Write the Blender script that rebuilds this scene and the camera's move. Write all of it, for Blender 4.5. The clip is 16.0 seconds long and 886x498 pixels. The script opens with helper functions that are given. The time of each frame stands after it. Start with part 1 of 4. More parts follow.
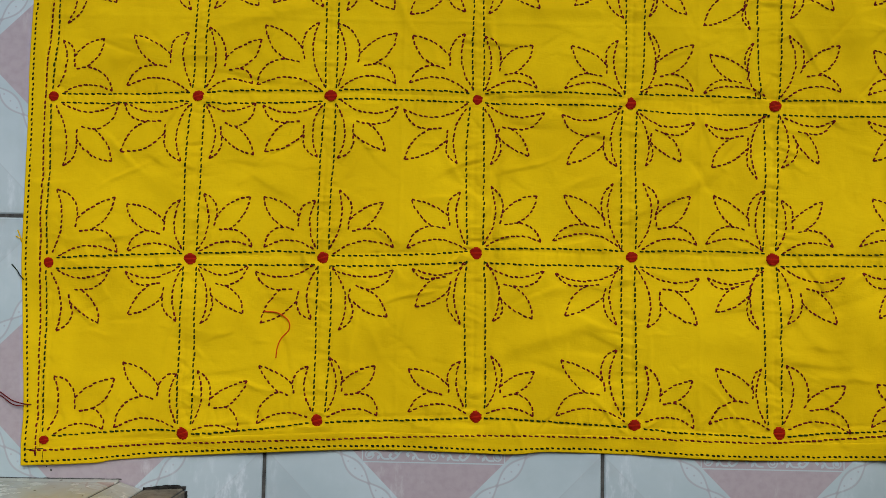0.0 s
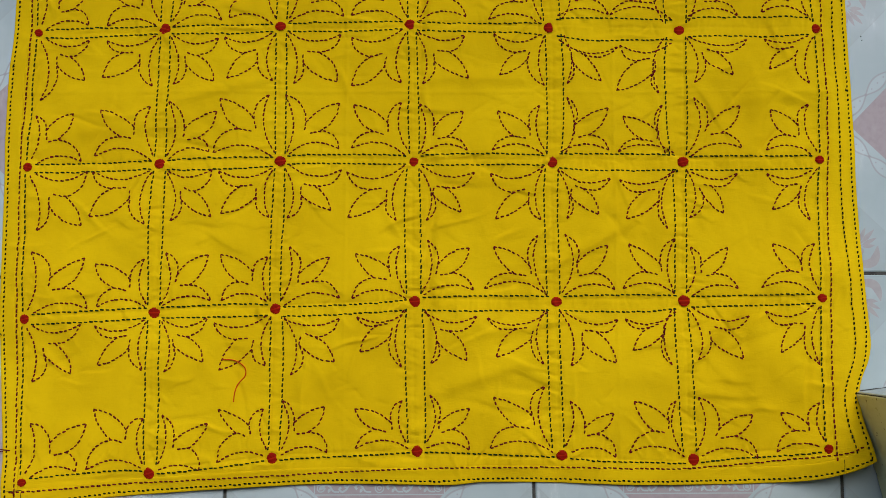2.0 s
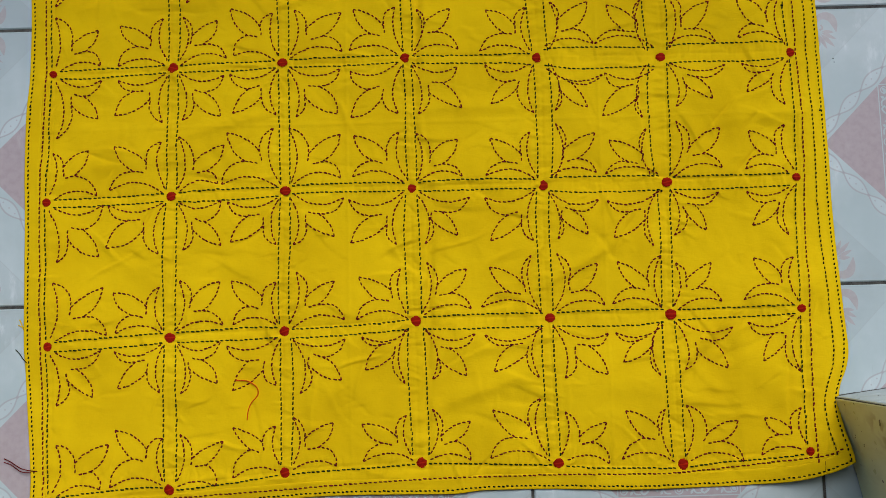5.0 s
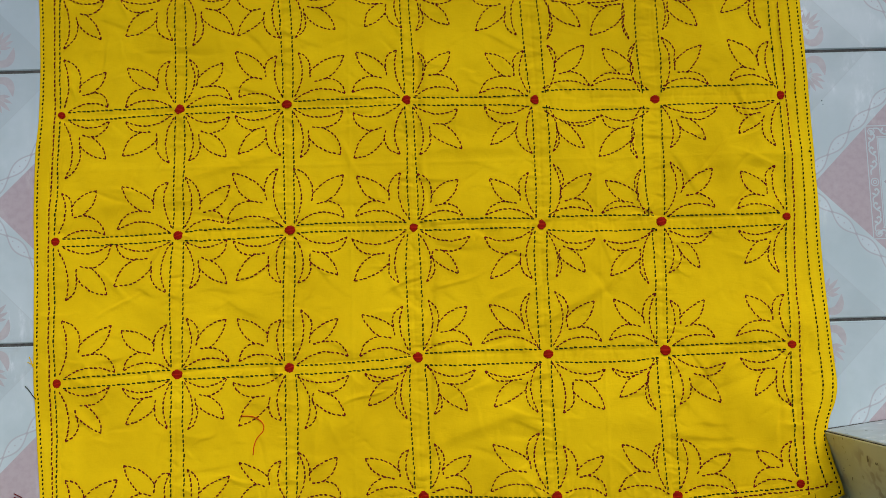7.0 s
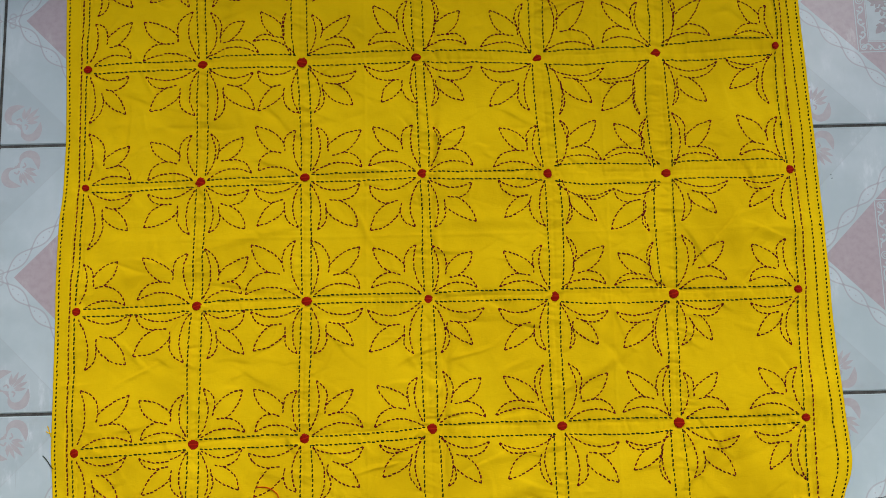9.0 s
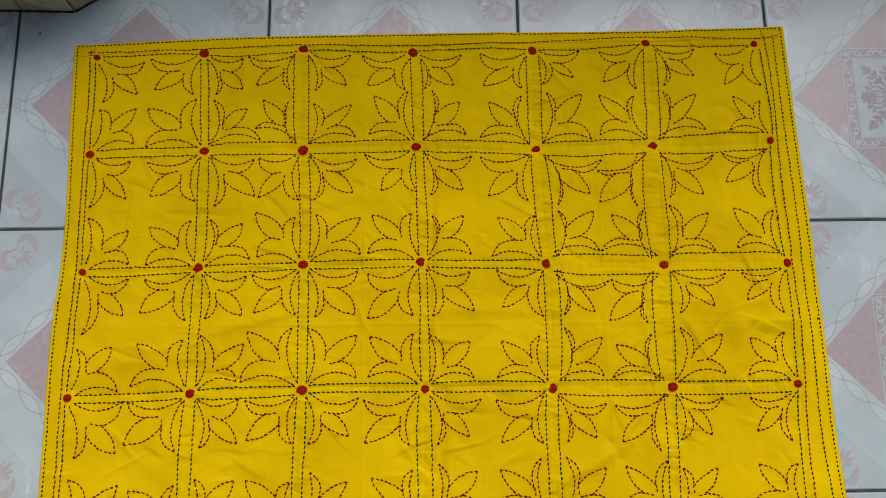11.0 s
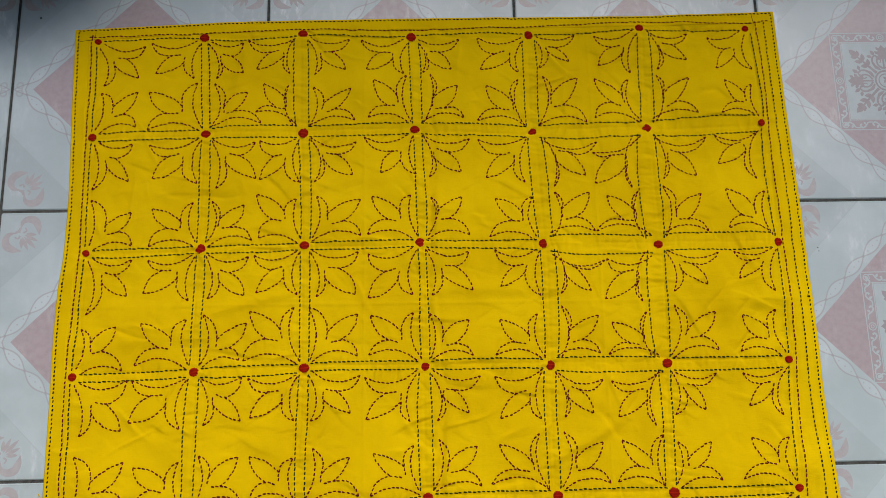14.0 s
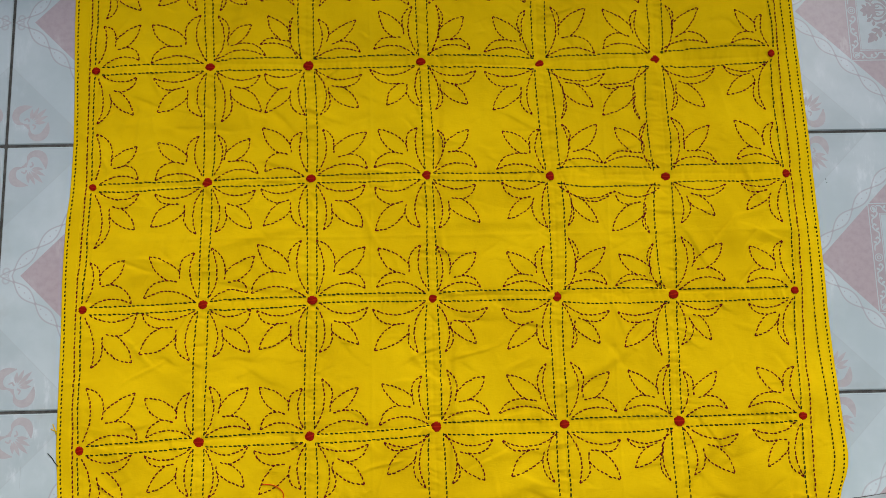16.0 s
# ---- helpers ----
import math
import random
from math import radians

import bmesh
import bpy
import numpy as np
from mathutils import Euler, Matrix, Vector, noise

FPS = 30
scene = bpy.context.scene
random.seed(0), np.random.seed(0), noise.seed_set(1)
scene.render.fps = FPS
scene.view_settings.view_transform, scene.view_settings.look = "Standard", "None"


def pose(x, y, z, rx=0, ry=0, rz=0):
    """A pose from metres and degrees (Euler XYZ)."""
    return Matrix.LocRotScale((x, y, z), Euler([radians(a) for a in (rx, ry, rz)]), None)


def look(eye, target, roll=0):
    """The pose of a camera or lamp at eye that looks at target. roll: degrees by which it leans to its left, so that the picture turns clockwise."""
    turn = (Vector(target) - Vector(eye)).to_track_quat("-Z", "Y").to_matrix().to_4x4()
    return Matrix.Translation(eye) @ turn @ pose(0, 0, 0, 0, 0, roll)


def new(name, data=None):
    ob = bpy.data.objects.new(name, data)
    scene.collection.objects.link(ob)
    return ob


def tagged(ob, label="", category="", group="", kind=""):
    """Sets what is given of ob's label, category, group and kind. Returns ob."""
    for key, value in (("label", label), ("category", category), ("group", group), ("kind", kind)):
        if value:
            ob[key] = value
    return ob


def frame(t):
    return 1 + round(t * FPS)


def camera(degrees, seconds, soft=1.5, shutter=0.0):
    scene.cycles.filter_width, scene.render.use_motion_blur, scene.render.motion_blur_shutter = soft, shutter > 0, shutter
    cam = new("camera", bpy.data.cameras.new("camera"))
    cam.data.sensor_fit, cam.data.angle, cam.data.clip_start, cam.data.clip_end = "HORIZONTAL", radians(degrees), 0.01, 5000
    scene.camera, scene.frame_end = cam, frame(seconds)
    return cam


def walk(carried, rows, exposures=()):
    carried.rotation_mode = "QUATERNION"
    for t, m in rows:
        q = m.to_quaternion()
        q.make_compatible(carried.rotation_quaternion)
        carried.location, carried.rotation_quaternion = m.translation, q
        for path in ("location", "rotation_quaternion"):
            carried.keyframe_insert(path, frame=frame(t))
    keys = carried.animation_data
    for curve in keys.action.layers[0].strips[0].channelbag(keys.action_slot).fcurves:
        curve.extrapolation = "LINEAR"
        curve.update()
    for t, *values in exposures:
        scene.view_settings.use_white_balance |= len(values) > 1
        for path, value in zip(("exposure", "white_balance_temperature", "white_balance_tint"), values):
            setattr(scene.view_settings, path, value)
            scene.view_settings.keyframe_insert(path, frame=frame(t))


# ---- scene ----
cam = camera(54.0, 16.0, soft=0.65)
PATH = [
    (0, (0.1597, -0.6817, 0.7824), (0.1472, -0.5314, -1.2119), -3.63),
    (0.5, (0.1654, -0.6782, 0.7846), (0.1566, -0.5039, -1.2078), -1.68),
    (1, (0.1676, -0.6673, 0.8136), (0.1643, -0.5072, -1.1800), -0.88),
    (1.5, (0.1861, -0.6641, 0.8378), (0.1916, -0.4834, -1.1540), 1.68),
    (2, (0.2104, -0.6612, 0.8626), (0.2156, -0.4598, -1.1272), 1.24),
    (2.5, (0.2265, -0.6679, 0.8673), (0.2206, -0.4627, -1.1221), -2.15),
    (3, (0.2260, -0.6644, 0.8857), (0.2177, -0.4736, -1.1051), -3.11),
    (3.5, (0.2168, -0.6589, 0.9001), (0.2143, -0.4661, -1.0906), -1.47),
    (4, (0.2145, -0.6530, 0.9074), (0.2131, -0.4570, -1.0830), -1.31),
    (4.2, (0.2150, -0.6505, 0.9086), (0.2073, -0.4532, -1.0816), -3.60),
    (6.5, (0.2047, -0.6136, 0.9323), (0.2353, -0.4269, -1.0587), 7.55),
    (7, (0.2017, -0.6031, 0.9409), (0.2298, -0.4065, -1.0493), 6.41),
    (7.5, (0.1987, -0.6007, 0.9438), (0.2253, -0.3872, -1.0446), 5.42),
    (8, (0.1948, -0.5915, 0.9493), (0.2138, -0.3618, -1.0374), 3.00),
    (8.5, (0.1963, -0.5843, 0.9532), (0.2110, -0.3250, -1.0299), 1.48),
    (9, (0.1969, -0.5782, 0.9570), (0.2057, -0.2730, -1.0196), 0.16),
    (9.5, (0.1975, -0.5686, 0.9571), (0.2124, -0.2291, -1.0138), 1.59),
    (10, (0.1946, -0.5649, 0.9564), (0.2155, -0.1678, -1.0036), 2.56),
    (10.2, (0.1969, -0.5535, 0.9577), (0.2146, -0.1431, -0.9996), 1.99),
    (12.3, (0.1816, -0.5589, 0.9596), (0.2240, -0.0521, -0.9746), 3.62),
    (12.5, (0.1811, -0.5588, 0.9626), (0.2210, -0.0563, -0.9728), 3.39),
    (13, (0.1808, -0.5648, 0.9642), (0.2184, -0.0682, -0.9728), 3.13),
    (13.5, (0.1794, -0.5672, 0.9665), (0.2284, -0.0990, -0.9773), 4.85),
    (14, (0.1787, -0.5764, 0.9716), (0.2340, -0.1262, -0.9763), 5.93),
    (14.5, (0.1747, -0.5870, 0.9736), (0.2359, -0.1545, -0.9781), 6.87),
    (15, (0.1750, -0.5997, 0.9743), (0.2324, -0.1740, -0.9790), 6.53),
    (15.5, (0.1775, -0.6042, 0.9733), (0.2200, -0.2099, -0.9870), 4.90),
    (16, (0.1738, -0.5978, 0.9679), (0.2202, -0.2557, -1.0021), 6.41),
]
# the phone's picture brightens and warms a little as it moves up the quilt
EXPOSURES = [(0, -0.40, 6050, 8), (2.5, -0.35, 6150, 8.5), (6.5, -0.28, 6050, 9), (9, -0.26, 6180, 10), (12.5, -0.22, 6600, 11.8), (14.5, -0.20, 6430, 11.4), (16, -0.20, 6330, 11)]
walk(cam, [(t, look(eye, target, roll)) for t, eye, target, roll in PATH], EXPOSURES)

# ---- world and light ----
world = bpy.data.worlds.new("overcast_sky")
scene.world = world
world.use_nodes = True
wn = world.node_tree.nodes
sky = wn.new("ShaderNodeTexSky")
sky.sky_type, sky.sun_disc = "NISHITA", False
sky.sun_elevation, sky.sun_rotation = radians(54), radians(16.7)
sky.dust_density, sky.air_density = 3.0, 1.0
world.node_tree.links.new(sky.outputs[0], wn["Background"].inputs[0])
wn["Background"].inputs[1].default_value = 0.185
sun_data = bpy.data.lights.new("sun", "SUN")
sun_data.energy, sun_data.angle, sun_data.color = 2.0, radians(42), (1.0, 0.97, 0.92)
sun = new("sun", sun_data)
sun.matrix_world = look((0.2 + 0.75, -0.4 + 2.50, 3.60), (0.2, -0.4, 0))


# ---- materials ----
def material(name, colour, rough=0.5, metal=0.0):
    m = bpy.data.materials.new(name)
    m.use_nodes = True
    b = m.node_tree.nodes["Principled BSDF"]
    b.inputs["Base Color"].default_value = (*colour, 1)
    b.inputs["Roughness"].default_value = rough
    b.inputs["Metallic"].default_value = metal
    return m, b


class Net:
    """Short names for the nodes of one material."""

    def __init__(self, m):
        self.n, self.l = m.node_tree.nodes, m.node_tree.links

    def put(self, socket, value):
        if isinstance(value, (int, float)):
            socket.default_value = value
        elif isinstance(value, tuple):
            socket.default_value = (*value, 1) if len(value) == 3 and socket.type == "RGBA" else value
        else:
            self.l.new(value, socket)

    def math(self, op, a, b=0.0, c=0.0):
        k = self.n.new("ShaderNodeMath")
        k.operation = op
        for s, v in zip(k.inputs, (a, b, c)):
            self.put(s, v)
        return k.outputs[0]

    def band(self, a, centre, half, soft):
        """1 where a lies within half of centre."""
        d = self.math("ABSOLUTE", self.math("SUBTRACT", a, centre))
        return self.ramp(d, half + soft, half - soft)

    def ramp(self, a, lo, hi):
        """0 at lo, 1 at hi, smooth between."""
        k = self.n.new("ShaderNodeMapRange")
        k.interpolation_type = "SMOOTHSTEP"
        if lo > hi:
            lo, hi, y0, y1 = hi, lo, 1.0, 0.0
        else:
            y0, y1 = 0.0, 1.0
        for s, v in zip(k.inputs, (a, lo, hi, y0, y1)):
            self.put(s, v)
        return k.outputs[0]

    def mix(self, f, a, b, kind="MIX"):
        k = self.n.new("ShaderNodeMix")
        k.data_type, k.blend_type = "RGBA", kind
        self.put(k.inputs[0], f), self.put(k.inputs[6], a), self.put(k.inputs[7], b)
        return k.outputs[2]

    def noise(self, scale, detail=3.0, coords="Object", stretch=None, rough=0.55):
        k = self.n.new("ShaderNodeTexNoise")
        k.inputs["Scale"].default_value, k.inputs["Detail"].default_value = scale, detail
        k.inputs["Roughness"].default_value = rough
        v = self.coord(coords)
        if stretch:
            mp = self.n.new("ShaderNodeMapping")
            mp.inputs["Scale"].default_value = stretch
            self.l.new(v, mp.inputs["Vector"])
            v = mp.outputs[0]
        self.l.new(v, k.inputs["Vector"])
        return k.outputs[0]

    def coord(self, kind="Object"):
        if kind == "Position":
            return self.n.new("ShaderNodeNewGeometry").outputs["Position"]
        return self.n.new("ShaderNodeTexCoord").outputs[kind]

    def random(self):
        return self.n.new("ShaderNodeObjectInfo").outputs["Random"]

    def bump(self, height, strength, distance, bsdf):
        k = self.n.new("ShaderNodeBump")
        k.inputs["Strength"].default_value, k.inputs["Distance"].default_value = strength, distance
        self.l.new(height, k.inputs["Height"])
        self.l.new(k.outputs[0], bsdf.inputs["Normal"])


def fabric_material():
    m, b = material("yellow_cotton", (0.7, 0.47, 0.004), 0.9)
    w = Net(m)
    broad = w.ramp(w.noise(9, 4, "Position"), 0.3, 0.7)
    fine = w.ramp(w.noise(900, 3, "Position", (1, 0.25, 1)), 0.25, 0.75)
    fine2 = w.ramp(w.noise(900, 3, "Position", (0.25, 1, 1)), 0.25, 0.75)
    c = w.mix(broad, (0.695, 0.455, 0.0005), (0.779, 0.525, 0.0007))
    weave = w.math("MULTIPLY", w.math("ADD", fine, fine2), 0.5)
    c = w.mix(w.math("MULTIPLY", weave, 0.12), c, (0.50, 0.32, 0.0008))
    w.put(b.inputs["Base Color"], c)
    b.inputs["Specular IOR Level"].default_value = 0.02
    crumple = w.noise(70, 5, "Position", None, 0.6)
    ridge = w.math("ABSOLUTE", w.math("SUBTRACT", w.noise(34, 4, "Position", (0.55, 1.5, 1.0), 0.6), 0.5))
    ridge = w.math("MULTIPLY", w.ramp(ridge, 0.05, 0.0), 0.16)
    w.bump(w.math("ADD", w.math("ADD", w.math("MULTIPLY", weave, 0.25), crumple), ridge), 0.36, 0.0012, b)
    return m


def thread_material(name, dark, light, rough=0.65):
    m, b = material(name, dark, rough)
    w = Net(m)
    k = w.n.new("ShaderNodeNewGeometry").outputs["Random Per Island"]
    w.put(b.inputs["Base Color"], w.mix(w.math("MULTIPLY", k, k), dark, light))
    b.inputs["Specular IOR Level"].default_value = 0.03
    w.bump(w.noise(2500, 2, "Position"), 0.4, 0.0003, b)
    return m


def tile_material(name, dirty=0.0, tint=(1.0, 1.0, 1.0)):
    m, b = material(name, (0.75, 0.78, 0.8), 0.16)
    w = Net(m)
    xyz = w.n.new("ShaderNodeSeparateXYZ")
    w.l.new(w.coord("Object"), xyz.inputs[0])
    ax, ay = w.math("ABSOLUTE", xyz.outputs[0]), w.math("ABSOLUTE", xyz.outputs[1])
    d, e = w.math("ADD", ax, ay), w.math("SUBTRACT", ax, ay)
    cloud = w.ramp(w.noise(14, 5, "Position"), 0.35, 0.7)
    speck = w.ramp(w.noise(160, 3, "Position"), 0.35, 0.75)
    white = w.mix(cloud, (0.420, 0.507, 0.525), (0.481, 0.566, 0.585))
    corner = w.mix(cloud, (0.391, 0.470, 0.488), (0.455, 0.534, 0.552))
    pink = w.mix(speck, (0.418, 0.362, 0.376), (0.380, 0.324, 0.338))
    c = w.mix(w.ramp(d, 0.2025, 0.2035), white, corner)
    c = w.mix(w.math("MULTIPLY", w.band(d, 0.203, 0.0007, 0.0004), 0.55), c, (0.40, 0.45, 0.47))
    c = w.mix(w.ramp(d, 0.1255, 0.1245), c, pink)
    # two waves that cross, with a dot in every loop
    wave = w.math("MULTIPLY", w.math("COSINE", w.math("MULTIPLY", e, math.pi / 0.0500)), 0.0085)
    off = w.math("SUBTRACT", d, 0.1385)
    inside = w.ramp(w.math("SUBTRACT", w.math("ABSOLUTE", wave), w.math("ABSOLUTE", off)), -0.0003, 0.0003)
    c = w.mix(w.math("MULTIPLY", inside, 0.22), c, (0.62, 0.69, 0.71))
    for sign in (1, -1):
        line = w.band(w.math("SUBTRACT", off, w.math("MULTIPLY", wave, sign)), 0, 0.0012, 0.0006)
        c = w.mix(w.math("MULTIPLY", line, 0.7), c, (0.37, 0.36, 0.38))
    knot = w.math("MULTIPLY", w.ramp(w.math("ABSOLUTE", wave), 0.0016, 0.0004), w.ramp(w.math("ABSOLUTE", off), 0.0030, 0.0016))
    c = w.mix(w.math("MULTIPLY", knot, 0.6), c, (0.37, 0.36, 0.38))
    cell = w.math("SUBTRACT", w.math("FRACT", w.math("ADD", w.math("DIVIDE", e, 0.05), 0.5)), 0.5)
    cell = w.math("MULTIPLY", cell, 0.05)
    cell = w.math("ABSOLUTE", cell)
    cell = w.math("MINIMUM", cell, w.math("ABSOLUTE", w.math("SUBTRACT", cell, 0.0125)))
    far = w.math("SQRT", w.math("ADD", w.math("MULTIPLY", cell, cell), w.math("MULTIPLY", off, off)))
    c = w.mix(w.math("MULTIPLY", w.ramp(far, 0.0016, 0.0008), 0.6), c, (0.37, 0.36, 0.38))
    # the curls at the four points of the diamond
    for a, o in ((ax, ay), (ay, ax)):
        u, v = w.math("SUBTRACT", o, 0.0050), w.math("SUBTRACT", a, 0.1405)
        r = w.math("SQRT", w.math("ADD", w.math("MULTIPLY", u, u), w.math("MULTIPLY", v, v)))
        c = w.mix(w.math("MULTIPLY", w.band(r, 0.0036, 0.0010, 0.0006), 0.5), c, (0.37, 0.36, 0.38))
    # pale scuffs with glare painted in, more in corners; fine scratches in the glaze
    scuff_glare = w.math("MULTIPLY", w.ramp(w.noise(70, 5, "Position", (1.0, 0.35, 1.0), 0.7), 0.50, 0.70), w.ramp(w.noise(7, 3, "Position"), 0.44, 0.62))
    scuff_glare = w.math("MULTIPLY", scuff_glare, w.math("ADD", w.math("MULTIPLY", w.ramp(d, 0.185, 0.215), 0.6), 0.4))
    c = w.mix(w.math("MULTIPLY", scuff_glare, 0.7), c, (0.78, 0.83, 0.85))
    scratch = w.math("MULTIPLY", w.ramp(w.noise(45, 2, "Position", (9.0, 0.25, 1.0)), 0.70, 0.74), w.ramp(w.noise(11, 3, "Position"), 0.5, 0.62))
    c = w.mix(w.math("MULTIPLY", scratch, 0.35), c, (0.30, 0.32, 0.33))
    # grime, heavier near the rims of the tile
    rim = w.ramp(w.math("MAXIMUM", ax, ay), 0.132, 0.149)
    stain = w.ramp(w.noise(23, 6, "Position", None, 0.65), 0.5, 0.8)
    grime = w.math("MULTIPLY", stain, w.math("ADD", w.math("MULTIPLY", rim, 0.35), 0.1))
    c = w.mix(grime, c, (0.33, 0.33, 0.31))
    if dirty:
        c = w.mix(1.0, c, tint, "MULTIPLY")
        streak = w.ramp(w.noise(26, 6, "Position", (1, 1, 0.35), 0.7), 0.35, 0.75)
        c = w.mix(w.math("MULTIPLY", streak, dirty), c, (0.34, 0.29, 0.15))
        c = w.mix(w.math("MULTIPLY", w.ramp(w.noise(120, 2, "Position"), 0.68, 0.72), 0.8), c, (0.06, 0.05, 0.03))
    w.put(b.inputs["Base Color"], c)
    b.inputs["Specular IOR Level"].default_value = 0.3
    w.put(b.inputs["Roughness"], w.math("ADD", w.math("MULTIPLY", w.noise(40, 4, "Position"), 0.18), 0.08 + 0.2 * dirty))
    w.bump(w.noise(18, 3, "Position"), 0.12, 0.002, b)
    return m


def plain_material(name, a, b_, scale, rough, bump=0.3):
    m, b = material(name, a, rough)
    w = Net(m)
    b.inputs["Specular IOR Level"].default_value = 0.22
    w.put(b.inputs["Base Color"], w.mix(w.ramp(w.noise(scale, 6, "Position", None, 0.65), 0.3, 0.7), a, b_))
    w.bump(w.noise(scale * 6, 4, "Position"), bump, 0.003, b)
    return m


def olive_material():
    """An old glazed tile, olive-yellow partly from painted quilt bounce, with brown rust rings and black chips."""
    m, b = material("olive_bounce_tile", (0.42, 0.38, 0.2), 0.3)
    w = Net(m)
    c = w.mix(w.ramp(w.noise(9, 4, "Position"), 0.3, 0.7), (0.56, 0.58, 0.31), (0.66, 0.68, 0.42))
    streak = w.ramp(w.noise(30, 6, "Position", (1.0, 1.0, 0.4), 0.7), 0.45, 0.75)
    c = w.mix(w.math("MULTIPLY", streak, 0.35), c, (0.36, 0.31, 0.15))
    rust = w.math("MULTIPLY", w.band(w.noise(22, 3, "Position"), 0.56, 0.035, 0.02), w.ramp(w.noise(8, 2, "Position"), 0.5, 0.6))
    c = w.mix(w.math("MULTIPLY", rust, 0.6), c, (0.27, 0.19, 0.08))
    c = w.mix(w.math("MULTIPLY", w.ramp(w.noise(120, 2, "Position"), 0.69, 0.72), 0.85), c, (0.05, 0.04, 0.025))
    w.put(b.inputs["Base Color"], c)
    b.inputs["Specular IOR Level"].default_value = 0.35
    w.put(b.inputs["Roughness"], w.math("ADD", w.math("MULTIPLY", w.noise(40, 4, "Position"), 0.25), 0.2))
    w.bump(w.noise(60, 4, "Position"), 0.15, 0.002, b)
    return m


YELLOW = fabric_material()
GREEN = thread_material("dark_green_thread", (0.012, 0.020, 0.004), (0.026, 0.042, 0.007))
MAROON = thread_material("maroon_thread", (0.085, 0.006, 0.008), (0.17, 0.010, 0.011))
BLACK = thread_material("black_green_thread", (0.006, 0.008, 0.003), (0.016, 0.02, 0.007))
RED = thread_material("orange_red_thread", (0.24, 0.008, 0.002), (0.42, 0.018, 0.003), 0.55)
ORANGE = thread_material("bright_orange_thread", (0.55, 0.05, 0.004), (0.6, 0.06, 0.005))
TILE = tile_material("printed_floor_tile")
# yellow tint: aged glaze plus the quilt's bounced light, put into the colour
WALL_TILE = tile_material("yellow_bounce_wall_tile", 0.30, (1.12, 0.98, 0.64))
STRIP_TILE = tile_material("scratched_white_wall_tile", 0.12, (0.95, 0.95, 0.93))
OLIVE = olive_material()
PALE_TILE = tile_material("grimy_printed_wall_tile", 0.42, (1.02, 0.90, 0.76))
MUD = plain_material("brown_dirt", (0.10, 0.085, 0.06), (0.24, 0.21, 0.15), 60, 0.8)
PRINT = plain_material("grey_pink_print", (0.365, 0.338, 0.348), (0.32, 0.295, 0.305), 90, 0.15, 0.02)
GROUND_PRINT = plain_material("frame_ground_print", (0.405, 0.360, 0.372), (0.37, 0.325, 0.337), 70, 0.15, 0.02)
PALE_PRINT = plain_material("pale_print", (0.435, 0.418, 0.426), (0.392, 0.370, 0.378), 90, 0.15, 0.02)
WHITE_PRINT = plain_material("white_print", (0.458, 0.535, 0.552), (0.417, 0.492, 0.509), 60, 0.15, 0.02)
GROUT = plain_material("dark_grout", (0.035, 0.035, 0.032), (0.10, 0.10, 0.09), 60, 0.9)
GRIME = plain_material("black_grime", (0.006, 0.006, 0.005), (0.03, 0.027, 0.022), 150, 0.9)
CONCRETE = plain_material("grey_concrete", (0.32, 0.31, 0.29), (0.40, 0.39, 0.37), 6, 0.9)
UNSEEN_PLASTER = plain_material("tan_plaster", (0.12, 0.105, 0.085), (0.16, 0.14, 0.115), 3, 0.9)


# ---- helpers for meshes ----
def mesh_of(name, verts, faces, mat, smooth=True):
    me = bpy.data.meshes.new(name)
    me.from_pydata(verts, [], faces)
    me.materials.append(mat)
    if smooth:
        me.polygons.foreach_set("use_smooth", [True] * len(me.polygons))
    me.update()
    return me


def part(name, verts, faces, mat, parent, label="", kind="", smooth=True, origin=(0, 0, 0)):
    """One mesh object under a thing or a part; the vertices are given in world places."""
    o = Vector(origin)
    ob = new(name, mesh_of(name, [Vector(v) - o for v in verts], faces, mat, smooth))
    ob.parent = parent
    base = Vector((0, 0, 0))
    p = parent
    while p:
        base += p.location
        p = p.parent
    ob.location = o - base
    return tagged(ob, label, kind=kind)


def box_data(x0, y0, z0, x1, y1, z1, bevel):
    bm = bmesh.new()
    bmesh.ops.create_cube(bm, size=1)
    for v in bm.verts:
        v.co = Vector(((x0 + x1) / 2 + v.co.x * (x1 - x0), (y0 + y1) / 2 + v.co.y * (y1 - y0), (z0 + z1) / 2 + v.co.z * (z1 - z0)))
    if bevel:
        bmesh.ops.bevel(bm, geom=bm.edges[:], offset=bevel, segments=1, affect="EDGES")
    bm.verts.index_update()
    out = [v.co.copy() for v in bm.verts], [[v.index for v in f.verts] for f in bm.faces]
    bm.free()
    return out


def spline(points, step=0.001):
    """A smooth line through the points, as places about one step apart."""
    p = [Vector(q) for q in points]
    p = [p[0] * 2 - p[1]] + p + [p[-1] * 2 - p[-2]]
    out = []
    for i in range(1, len(p) - 2):
        n = max(2, int((p[i + 1] - p[i]).length / step))
        for k in range(n):
            t = k / n
            a, b, c, d = p[i - 1], p[i], p[i + 1], p[i + 2]
            out.append(0.5 * (2 * b + (c - a) * t + (2 * a - 5 * b + 4 * c - d) * t * t + (3 * b - a - 3 * c + d) * t ** 3))
    out.append(p[-2])
    return out


